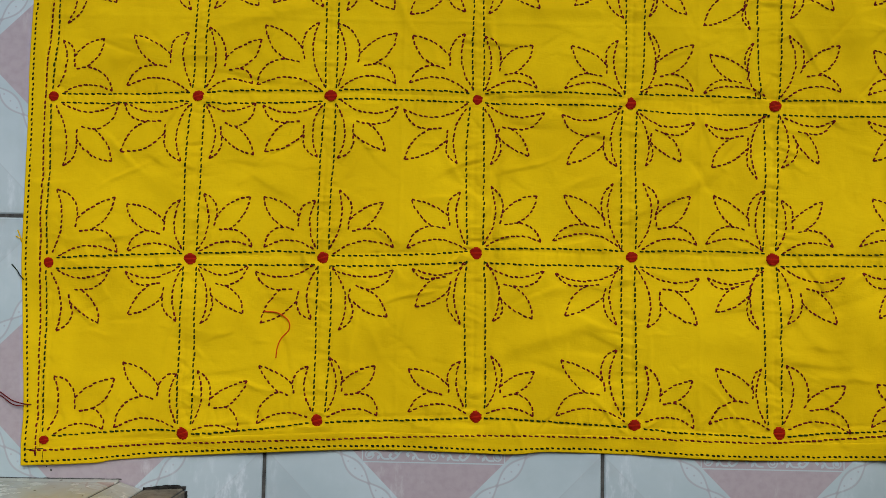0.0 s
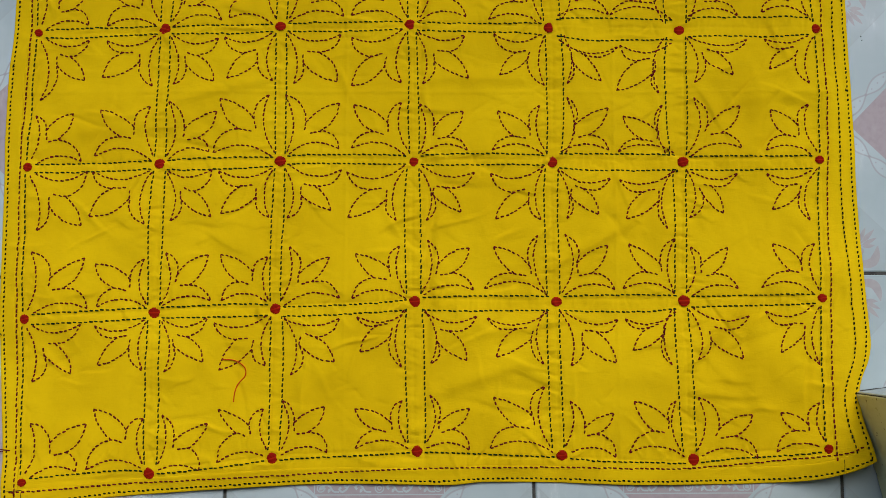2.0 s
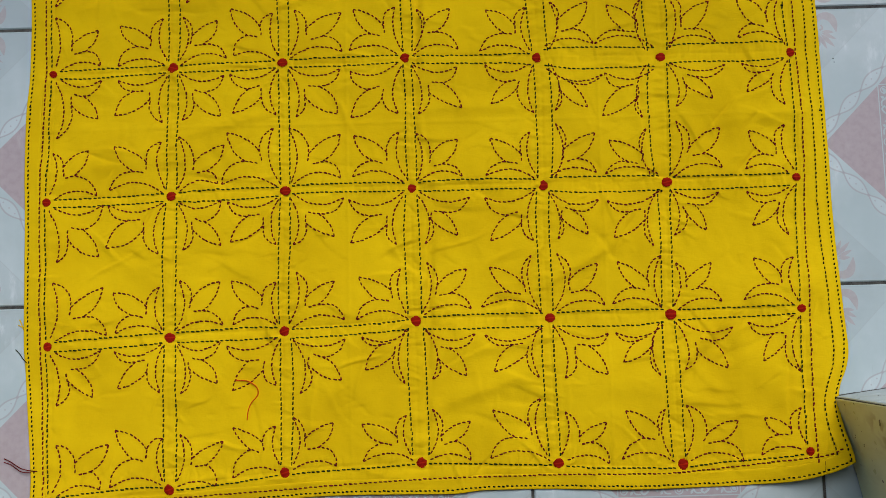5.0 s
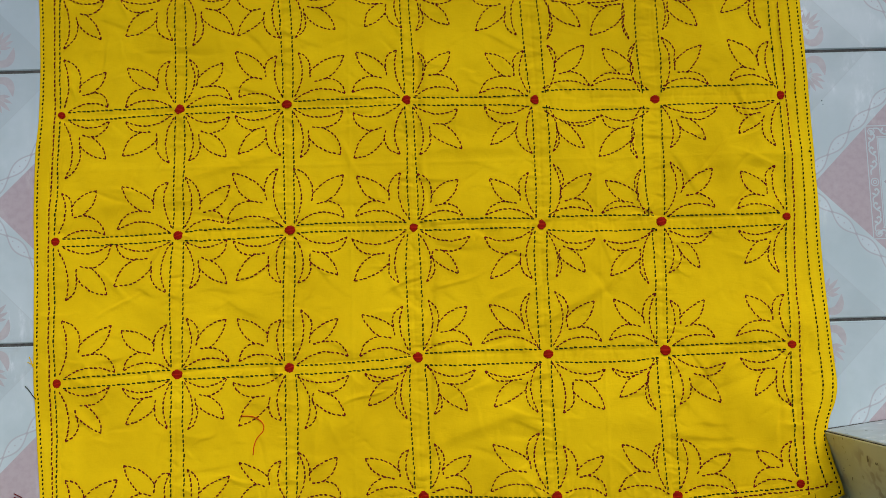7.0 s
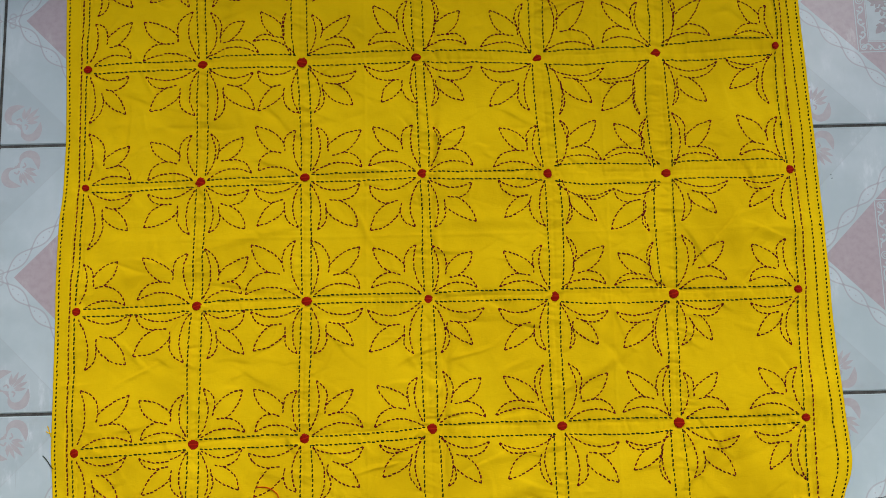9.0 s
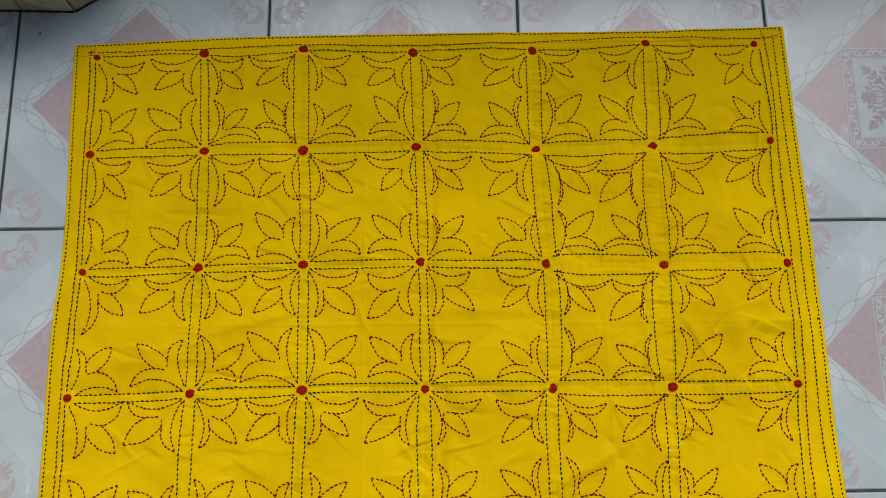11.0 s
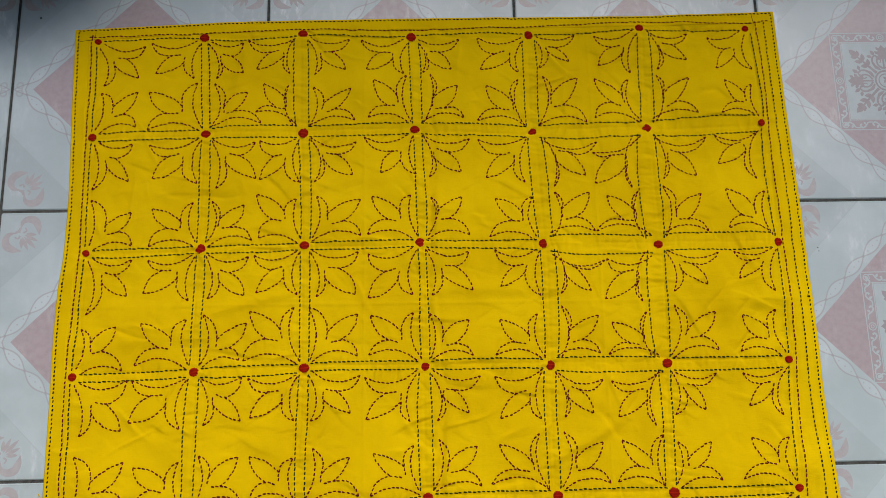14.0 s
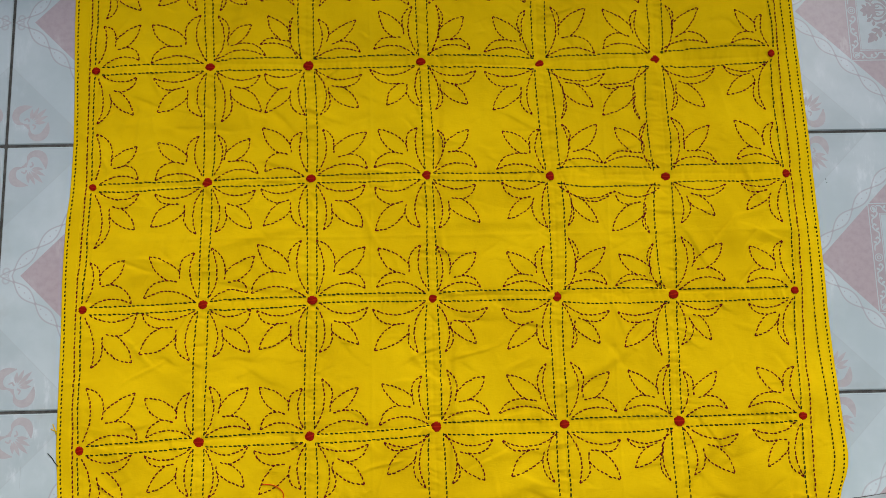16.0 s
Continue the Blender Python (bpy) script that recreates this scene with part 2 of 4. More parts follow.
# ---- the cloth's plan: places in metres ----
LEFT_EDGE = [(-0.823, -0.2138), (-0.77, -0.2155), (-0.728, -0.2182), (-0.68, -0.2215), (-0.636, -0.2242), (-0.57, -0.2252), (-0.512, -0.2258), (-0.46, -0.2270), (-0.42, -0.2268), (-0.389, -0.2262), (-0.355, -0.2232), (-0.30, -0.2222), (-0.262, -0.2230), (-0.171, -0.2268), (-0.075, -0.2292)]
RIGHT_EDGE = [(-0.785, 0.6245), (-0.765, 0.6215), (-0.745, 0.6185), (-0.720, 0.6185), (-0.703, 0.6225), (-0.687, 0.6292), (-0.670, 0.6328), (-0.65, 0.6325), (-0.623, 0.6308), (-0.586, 0.6292), (-0.52, 0.6272), (-0.42, 0.6268), (-0.30, 0.6245), (-0.24, 0.6230), (-0.135, 0.6207), (-0.058, 0.6195)]
LOWER_EDGE = [(-0.214, -0.8215), (-0.148, -0.8180), (-0.13, -0.8150), (-0.033, -0.8077), (0.066, -0.8025), (0.13, -0.8017), (0.18, -0.8026), (0.222, -0.8030), (0.25, -0.8005), (0.302, -0.8010), (0.341, -0.8020), (0.393, -0.8040), (0.47, -0.8040), (0.52, -0.8030), (0.565, -0.7996), (0.60, -0.7905), (0.629, -0.7780)]
UPPER_EDGE = [(-0.2295, -0.0752), (-0.13, -0.0705), (-0.04, -0.0666), (0.08, -0.0648), (0.18, -0.0637), (0.355, -0.0634), (0.432, -0.0634), (0.493, -0.0620), (0.62, -0.0585)]

ROW_A = [(-0.2016, -0.0920), (-0.0747, -0.0881), (0.0427, -0.0847), (0.1728, -0.0883), (0.3157, -0.0876), (0.4511, -0.0807), (0.5829, -0.0810)]
ROW_B = [(-0.1999, -0.2131), (-0.0683, -0.2112), (0.0449, -0.2098), (0.1761, -0.2071), (0.3155, -0.2121), (0.4506, -0.2099), (0.5900, -0.2045)]
ROW_C = [(-0.1985, -0.3510), (-0.0689, -0.3488), (0.0484, -0.3461), (0.1801, -0.3452), (0.3219, -0.3479), (0.4550, -0.3511), (0.5922, -0.3511)]
ROW_D = [(-0.2025, -0.4905), (-0.0710, -0.4874), (0.0500, -0.4853), (0.1835, -0.4856), (0.3224, -0.4864), (0.4536, -0.4873), (0.5913, -0.4858)]
ROW_E = [(-0.1989, -0.6421), (-0.0724, -0.6362), (0.0474, -0.6328), (0.1848, -0.6261), (0.3246, -0.6269), (0.4508, -0.6265), (0.5868, -0.6245)]
ROW_F = [(-0.1946, -0.7991), (-0.0716, -0.7906), (0.0464, -0.7771), (0.1869, -0.7713), (0.3279, -0.7759), (0.4548, -0.7805), (0.5826, -0.7700)]
DOTS = [ROW_A, ROW_B, ROW_C, ROW_D, ROW_E, ROW_F]
# the two stitched lines of each column and row
# (millimetres off the line between the dots, cell by cell)
COLUMN_LEFT = [(-0.5, -1, -1, -1.5, -2), (-4, -5, -5, -6.5, -6), (-11, -4, -5, -6, -4), (-3, -2, -3, -9, -10), (-8.5, -7, -4, -9.5, -11), (-4, -16, -16, -9.5, -11.5), (5, -4, 0, -2, -2.5)]
COLUMN_RIGHT = [(), (5, 7, 6, 6.5, 7), (7, 8, 6, 5, 8), (10, 9, 6, 6, 8.5), (7.5, 12, 13, 4.5, 2), (12, 8, 5, 3, 3.5), ()]
ROW_UPPER = [(1, -5, 0.5, 3, -1.5, -3), (4.5, 9.5, 8.5, 8, 7.5, 11), (3, 2, 4, 3, 11.5, 13), (3, 4.5, 6, 6.5, 8.5, 5), (5, 6, 0.5, 5.5, 6, 4), (4, -2.5, -1.5, -1, -4, -3)]
ROW_LOWER = [(), (-5.5, -6, -5.5, -6, -9.5, -11), (-6, -6, -5, -6, -12.5, -7), (-6, -6.5, -3, -3.5, -8.5, -9.5), (-6, -6, -9, -9.5, -10, -6), ()]

ZBASE = 0.0050
# soft folds: place, length and turn of each, its width, its height
FOLDS = [
    (0.1975, -0.62, 0.17, 90, 0.0038, -0.0016), (0.1930, -0.31, 0.16, 90, 0.0038, -0.0016), (0.44, -0.30, 0.12, 88, 0.008, 0.0012),
    (-0.030, -0.13, 0.05, 86, 0.007, 0.0006), (0.030, -0.18, 0.05, 94, 0.007, 0.0006), (0.41, -0.19, 0.05, 88, 0.007, 0.0006),
    (-0.035, -0.16, 0.09, 84, 0.010, 0.0013), (0.52, -0.70, 0.08, 96, 0.014, 0.0014), (0.25, -0.70, 0.07, 25, 0.010, 0.0013),
    (0.27, -0.655, 0.06, 14, 0.008, 0.0010), (-0.12, -0.45, 0.09, 12, 0.012, 0.0009), (0.0, -0.41, 0.08, 18, 0.007, 0.0010),
    (0.38, -0.54, 0.07, 75, 0.009, 0.0015), (0.36, -0.57, 0.06, 35, 0.007, 0.0012), (0.09, -0.70, 0.07, 70, 0.012, 0.0010),
    (0.48, -0.66, 0.07, 50, 0.010, 0.0016), (0.26, -0.40, 0.08, 4, 0.009, 0.0010), (0.56, -0.42, 0.07, 10, 0.010, 0.0010),
    (0.40, -0.17, 0.08, 92, 0.011, 0.0011), (-0.14, -0.28, 0.07, 0, 0.013, 0.0009), (0.11, -0.27, 0.06, 12, 0.010, 0.0008),
]


CELL = 0.0010
X0, Y0, NX, NY = -0.26, -0.85, 930, 840
GX, GY = np.meshgrid(X0 + CELL * np.arange(NX), Y0 + CELL * np.arange(NY))
dice = np.random.RandomState(5)


def waves(sx, sy):
    """Smooth random hills, from -1 to 1, with sx and sy of them to the metre."""
    px, py = (GX - X0) * sx, (GY - Y0) * sy
    lattice = dice.uniform(-1, 1, (int(py.max()) + 3, int(px.max()) + 3))
    ix, iy = px.astype(int), py.astype(int)
    fx, fy = px - ix, py - iy
    fx, fy = fx ** 3 * (fx * (fx * 6 - 15) + 10), fy ** 3 * (fy * (fy * 6 - 15) + 10)
    a = lattice[iy, ix] * (1 - fx) + lattice[iy, ix + 1] * fx
    b = lattice[iy + 1, ix] * (1 - fx) + lattice[iy + 1, ix + 1] * fx
    return a * (1 - fy) + b * fy


def crease(field, fx, fy, length, angle, width, top, sway=0.0, steep=1.0):
    """Raise (or press in) a long soft fold."""
    r = 2.4 * length + 3 * width
    i0, i1 = max(int((fx - r - X0) / CELL), 0), min(int((fx + r - X0) / CELL) + 1, NX)
    j0, j1 = max(int((fy - r - Y0) / CELL), 0), min(int((fy + r - Y0) / CELL) + 1, NY)
    if i0 >= i1 or j0 >= j1:
        return
    dx, dy = GX[j0:j1, i0:i1] - fx, GY[j0:j1, i0:i1] - fy
    c, s = math.cos(radians(angle)), math.sin(radians(angle))
    along, across = dx * c + dy * s, dy * c - dx * s
    across = across + sway * np.sin(along * 2.2 / length)
    # one flank steeper than the other
    width = np.where(across > 0, width * steep, width / steep)
    field[j0:j1, i0:i1] += top * np.exp(-(along / length) ** 2 - (across / width) ** 2)


def nearest(places, a):
    return np.min([np.abs(a - b) for b in places], axis=0)


COLUMNS, ROWS = (-0.198, -0.069, 0.048, 0.183, 0.321, 0.452, 0.586), (-0.084, -0.209, -0.348, -0.487, -0.628, -0.775)


def cloth_heights():
    h = ZBASE + 0.0024 * waves(13, 13) + 0.0020 * waves(30, 24) + 0.0006 * waves(80, 60)
    col, row = nearest(COLUMNS, GX), nearest(ROWS, GY)
    h -= 0.0006 * np.exp(-(col / 0.012) ** 2) + 0.0006 * np.exp(-(row / 0.010) ** 2)
    h += 0.0007 * np.exp(-(col / 0.012) ** 2) * waves(30, 130) + 0.0007 * np.exp(-(row / 0.011) ** 2) * waves(130, 30)
    for fx, fy, l, a, w, top in FOLDS:
        crease(h, fx, fy, l, a, w, 2.1 * top, 0.004, 1.3 if a < 60 else 0.8)
    d = random.Random(3)
    # puckers across the double lines, and small crumples in the cells
    for x in COLUMNS[1:6]:
        y = -0.79
        while y < -0.08:
            crease(h, x + d.gauss(0, 0.005), y, d.uniform(0.006, 0.014), d.gauss(0, 14), d.uniform(0.0013, 0.0022), d.choice((-1, 1)) * d.uniform(0.0004, 0.0011), 0.0008, 0.8)
            y += d.uniform(0.004, 0.011)
    for y in ROWS[1:6]:
        x = -0.20
        while x < 0.60:
            crease(h, x, y + d.gauss(0, 0.005), d.uniform(0.005, 0.012), 90 + d.gauss(0, 16), d.uniform(0.0013, 0.0022), d.choice((-1, 1)) * d.uniform(0.0004, 0.0010), 0.0008, 0.8)
            x += d.uniform(0.005, 0.013)
    for _ in range(420):
        a = d.gauss(5, 28) if d.random() < 0.7 else d.uniform(40, 140)
        crease(h, d.uniform(-0.22, 0.62), d.uniform(-0.81, -0.06), d.uniform(0.008, 0.032), a, d.uniform(0.0018, 0.0050), d.choice((-1, 1, 1)) * d.uniform(0.0004, 0.0018), 0.002, d.choice((0.55, 0.7, 1.4, 1.8)))
    for _ in range(900):
        crease(h, d.uniform(-0.22, 0.62), d.uniform(-0.81, -0.06), d.uniform(0.004, 0.014), d.gauss(10, 35), d.uniform(0.0014, 0.0028), d.choice((-1, 1)) * d.uniform(0.0002, 0.0006), 0.001, d.choice((0.7, 1.4)))
    # the narrow seam that runs along each band, between its two stitched lines
    for r in range(6):
        for c in range(7):
            x, y = DOTS[r][c]
            for q in ((r, c + 1), (r + 1, c)):
                if q[0] < 6 and q[1] < 7:
                    u, v = DOTS[q[0]][q[1]]
                    off = 0.0022 * d.choice((-1, 1))
                    flat = q[0] == r
                    crease(h, (x + u) / 2 + (0 if flat else off), (y + v) / 2 + (off if flat else 0), 0.055, math.degrees(math.atan2(v - y, u - x)), 0.0014, -0.0008, 0.0005)
    # pressed lines where the cloth was folded for keeping
    for x in (0.116, 0.385):
        crease(h, x, -0.43, 0.5, 90, 0.0016, 0.0005, 0.001)
    crease(h, 0.2, -0.415, 0.6, 0, 0.0018, 0.0005, 0.001)
    # flat at the rims
    def table(rows, a):
        return np.interp(a, [r[0] for r in rows], [r[1] for r in rows])

    rim = np.minimum(np.minimum(GX - table(LEFT_EDGE, GY), table(RIGHT_EDGE, GY) - GX), np.minimum(GY - table(LOWER_EDGE, GX), table(UPPER_EDGE, GX) - GY))
    k = np.clip(rim / 0.022, 0, 1)
    k = k * k * (3 - 2 * k)
    h = np.clip(h, 0.0014, None) * (0.35 + 0.65 * k)
    # the corner that rides up against the foot of the step
    k = np.clip(1 - np.hypot((GX - 0.628) / 0.11, (GY + 0.785) / 0.075), 0, 1)
    h += 0.020 * k * k * (3 - 2 * k)
    h += 0.0025 * np.clip((-0.778 - GY) / 0.02, 0, 1) * (0.5 + 0.5 * np.sin(GX * 31 + 1.5))
    return np.maximum(h, 0.0014)


HEIGHTS = cloth_heights()


def height(x, y):
    """How high the cloth's upper side lies at a place."""
    px, py = min(max((x - X0) / CELL, 0), NX - 2), min(max((y - Y0) / CELL, 0), NY - 2)
    i, j = int(px), int(py)
    fx, fy = px - i, py - j
    a = HEIGHTS[j, i] * (1 - fx) + HEIGHTS[j, i + 1] * fx
    b = HEIGHTS[j + 1, i] * (1 - fx) + HEIGHTS[j + 1, i + 1] * fx
    return float(a * (1 - fy) + b * fy)


def rounded(rows):
    """The table as a smooth curve, in 240 even steps."""
    p = spline([(a, v, 0) for a, v in rows], 0.003)
    at = np.linspace(rows[0][0], rows[-1][0], 240)
    return rows[0][0], rows[-1][0], np.interp(at, [q.x for q in p], [q.y for q in p]).tolist()


EDGES = [rounded(rows) for rows in (LEFT_EDGE, RIGHT_EDGE, LOWER_EDGE, UPPER_EDGE)]


def edge(which, a):
    first, last, values = EDGES[which]
    k = min(max((a - first) / (last - first), 0.0), 1.0) * 239
    i = min(int(k), 238)
    return values[i] + (values[i + 1] - values[i]) * (k - i)


def edges_at(x, y):
    return edge(0, y), edge(1, y), edge(2, x), edge(3, x)


def cloth_place(u, v):
    """The place on the plan of the cloth's own coordinates, 0 to 1 from the lower left corner."""
    x, y = -0.22 + 0.845 * u, -0.80 + 0.74 * v
    for _ in range(6):
        l, r, lo, up = edges_at(x, y)
        x, y = l + (r - l) * u, lo + (up - lo) * v
    return x, y


def sheet(name, u0, u1, v0, v1, nu, nv, lift, thick, mat, parent, label="", under=False):
    """A piece of the cloth, with a rolled rim and an underside."""
    verts, faces = [], []
    for j in range(nv + 1):
        for i in range(nu + 1):
            x, y = cloth_place(u0 + (u1 - u0) * i / nu, v0 + (v1 - v0) * j / nv)
            verts.append((x, y, height(x, y) + lift))
    w = nu + 1
    for j in range(nv):
        for i in range(nu):
            a = j * w + i
            faces.append((a, a + 1, a + w + 1, a + w))
    rim = [i for i in range(nu)] + [nu + j * w for j in range(nv)] + [nv * w + nu - i for i in range(nu)] + [(nv - j) * w for j in range(nv)]
    first = len(verts)
    for n, k in enumerate(rim):
        x, y, z = verts[k]
        px, py, _ = verts[rim[n - 1]]
        qx, qy, _ = verts[rim[(n + 1) % len(rim)]]
        ox, oy = qy - py, px - qx
        size = math.hypot(ox, oy) or 1
        verts.append((x + 0.0006 * ox / size, y + 0.0006 * oy / size, z - thick * 0.45))
    second = len(verts)
    for k in rim:
        x, y, z = verts[k]
        verts.append((x, y, z - thick))
    for n in range(len(rim)):
        m = (n + 1) % len(rim)
        faces.append((rim[m], rim[n], first + n, first + m))
        faces.append((first + m, first + n, second + n, second + m))
    # the underside, close to the floor
    if under:
        third, m = len(verts), 16
        for jj in range(m + 1):
            for ii in range(m + 1):
                x, y = cloth_place(0.02 + 0.96 * ii / m, 0.02 + 0.96 * jj / m)
                verts.append((x, y, 0.0004))
        for jj in range(m):
            for ii in range(m):
                a = third + jj * (m + 1) + ii
                faces.append((a, a + m + 1, a + m + 2, a + 1))
    return part(name, verts, faces, mat, parent, label)


rng = random.Random(11)


def stitches(path, length=0.0037, gap=0.0014, width=0.00075, lift=0.0, wobble=0.0002, slant=0.00022):
    """Running stitches along a line on the cloth: small thread capsules that dip into it at both ends."""
    pts = spline([(x, y, 0) for x, y in path])
    run = [0.0]
    for a, b in zip(pts, pts[1:]):
        run.append(run[-1] + (b - a).length)
    total = run[-1]
    n = max(1, round((total + gap) / (length + gap)))
    pitch = (total + gap) / n

    def at(s):
        s = min(max(s, 0.0), total)
        lo, hi = 0, len(run) - 1
        while hi - lo > 1:
            mid = (lo + hi) // 2
            lo, hi = (mid, hi) if run[mid] <= s else (lo, mid)
        k = (s - run[lo]) / max(run[hi] - run[lo], 1e-9)
        return pts[lo].lerp(pts[hi], k)

    verts, faces = [], []
    for i in range(n):
        s0 = i * pitch + rng.uniform(-0.0004, 0.0004)
        s1 = s0 + (pitch - gap) * rng.uniform(0.88, 1.12)
        side = rng.gauss(0, wobble)
        w = width * rng.uniform(0.85, 1.2)
        base = len(verts)
        a, b = at(s0), at(s1)
        d = (b - a)
        if d.length < 1e-5:
            continue
        d.normalize()
        nx, ny = -d.y, d.x
        for k, fat, up in ((0.0, 0.5, -0.1), (0.14, 0.95, 0.35), (0.5, 1.0, 0.5), (0.86, 0.95, 0.35), (1.0, 0.5, -0.1)):
            q = at(s0 + (s1 - s0) * k)
            off = side + slant * (1 - 2 * k)
            qx, qy = q.x + nx * off, q.y + ny * off
            z = height(qx, qy) + lift
            for ca, sa in ((1, 0), (0.4, 0.9), (-0.4, 0.9), (-1, 0)):
                verts.append((qx + nx * ca * w * fat, qy + ny * ca * w * fat, z + w * (up + sa * fat * 0.7)))
        for r in range(4):
            for c in range(3):
                v = base + r * 4 + c
                faces.append((v, v + 4, v + 5, v + 1))
        faces.append((base, base + 1, base + 2, base + 3))
        faces.append((base + 19, base + 18, base + 17, base + 16))
    return verts, faces


def joined(pieces):
    verts, faces = [], []
    for v, f in pieces:
        k = len(verts)
        verts += v
        faces += [tuple(i + k for i in q) for q in f]
    return verts, faces


def embroidered_dot(x, y, r, parent):
    """A dome of satin stitches, each thread a ridge."""
    verts, faces = [], []
    turn = rng.gauss(0.1, 0.3)
    c, s = math.cos(turn), math.sin(turn)
    rows = 9
    squash, wob = rng.uniform(0.76, 0.94), rng.uniform(0, 6)
    for i in range(rows):
        b = (i + 0.5) / rows * 2 - 1
        half = math.sqrt(max(0.05, 1 - b * b)) * r * (1 + 0.03 * math.sin(wob + i * 2.1))
        base = len(verts)
        w = r / rows * 1.25
        for k in range(7):
            a = -1 + 2 * k / 6
            lift = 0.0013 * math.sqrt(max(0.0, 1 - (a * 0.96) ** 2)) * math.sqrt(max(0.05, 1 - b * b * 0.8))
            for off, up in ((-1, -0.0001), (0, 0.0003), (1, -0.0001)):
                lx, ly = a * half, (b * r + off * w) * squash
                gx, gy = x + lx * c - ly * s, y + lx * s + ly * c
                verts.append((gx, gy, height(x, y) + lift + up - (0.0006 if abs(a) > 0.99 else 0)))
        for k in range(6):
            for t in range(2):
                v = base + k * 3 + t
                faces.append((v, v + 3, v + 4, v + 1))
    return part("flower_centre", verts, faces, RED, parent, "orange-red satin-stitched dot", origin=(x, y, height(x, y)))


def leaves(dot, x, y, su, sv, tips, gu, gv):
    """Three stitched petals in one quarter round a dot: one along the column, one on the diagonal, one along the row."""
    def at(p):
        return x + su * p[0], y + sv * p[1]

    def bow(p, q, bulge, n=3):
        """A line from p to q, bowed to its left by that share of its length."""
        dx, dy = q[0] - p[0], q[1] - p[1]
        out = []
        for i in range(n + 2):
            k = i / (n + 1)
            w = 4 * k * (1 - k) * bulge
            out.append((p[0] + dx * k - dy * w, p[1] + dy * k + dx * w))
        return out

    def j(s=0.0007):
        return rng.gauss(0, s)

    a, b, c = tips
    stem_a, stem_c = (0.42 * b[0] + j(), 0.67 * b[1] + j()), (0.67 * b[0] + j(), 0.50 * b[1] + j())
    hook_a, hook_c = (0.41 * b[0] + j(), 0.51 * b[1] + j()), (0.48 * b[0] + j(), 0.465 * b[1] + j())
    root_a, root_c = (max(gu, 0.002) + 0.0008, 0.0085), (0.0085, max(gv, 0.002) + 0.0008)
    inner_a, inner_c = bow(root_a, a, -0.14 + j(0.012)), bow(root_c, c, 0.155 + j(0.012))
    outer_a = bow(a, stem_a, 0.195 + j(0.02)) + [hook_a]
    outer_c = bow(c, stem_c, -0.195 + j(0.02)) + [hook_c]
    left, right = bow(stem_a, b, 0.09 + j(0.02)), bow(b, stem_c, 0.12 + j(0.02))
    for lines in ((inner_a, outer_a), (left, right), (inner_c, outer_c)):
        v, f = joined([stitches([at(p) for p in q], 0.0036, 0.0013, 0.00077) for q in lines])
        part("petal", v, f, MAROON, dot, origin=dot_place[dot])


# petal tips round each dot, in millimetres from it: along the column, on the diagonal, along the row
TIPS_A_DOWN = [
    (10, 56, 51, 47, 58, 7), (10, 52, 55, 47, 62, 7), (16, 52, 48, 47, 46, 7), (14, 51, 54, 44, 65, 8), (15, 52, 52, 46, 56, 6), (9, 49, 53, 43, 60, 4), (14, 48, 48, 43, 58, 5), (15, 49, 60, 46, 63, 4), (11, 44, 47, 36, 56, 0), (14, 57, 53, 49, 57, 10), (19, 54, 54, 43, 58, 7), (-2, 54, 42, 54, 49, 12),
]
TIPS_B_DOWN = [
    (4, 64, 45, 54, 48, 10), (7, 60, 59, 53, 64, 13), (15, 67, 60, 55, 58, 11), (3, 61, 49, 58, 50, 11), (14, 61, 58, 53, 62, 12), (-1, 56, 40, 54, 60, 9), (16, 59, 53, 53, 64, 13), (12, 62, 57, 56, 66, 9), (22, 68, 60, 54, 75, 14), (22, 73, 65, 67, 66, 29), (16, 63, 55, 59, 71, 11), (13, 69, 57, 50, 59, 15),
]
TIPS_B_UP = [
    (6, 56, 50, 56, 50, 12), (12, 65, 68, 53, 68, 6), (7, 65, 47, 53, 64, 13), (18, 60, 48, 63, 56, 26), (11, 57, 56, 54, 61, 15), (9, 67, 48, 62, 55, 15), (19, 70, 51, 54, 58, 13), (15, 66, 54, 58, 65, 14), (14, 69, 55, 66, 65, 11), (17, 64, 59, 63, 61, 13), (17, 68, 55, 63, 64, 19), (8, 49, 41, 55, 48, 12),
]
TIPS_C_DOWN = [
    (5, 71, 49, 50, 53, 9), (11, 59, 62, 50, 59, 12), (10, 58, 51, 54, 55, 10), (7, 57, 53, 55, 57, 11), (14, 60, 58, 57, 61, 8), (9, 60, 59, 63, 60, 12), (13, 61, 59, 56, 55, 12), (6, 61, 51, 50, 57, 7), (17, 59, 52, 56, 69, 21), (24, 66, 66, 63, 62, 16), (12, 56, 51, 48, 67, 11), (9, 57, 49, 42, 52, 10),
]
TIPS_C_UP = [
    (2, 62, 49, 47, 51, 8), (10, 55, 57, 48, 59, 4), (11, 56, 48, 51, 58, 9), (10, 55, 55, 60, 52, 9), (13, 58, 64, 54, 64, 11), (10, 57, 55, 56, 60, 11), (13, 55, 49, 54, 57, 8), (11, 56, 54, 54, 62, 8), (15, 61, 56, 61, 61, 14), (20, 64, 57, 59, 71, 17), (9, 70, 54, 60, 59, 15), (9, 62, 54, 65, 54, 18),
]
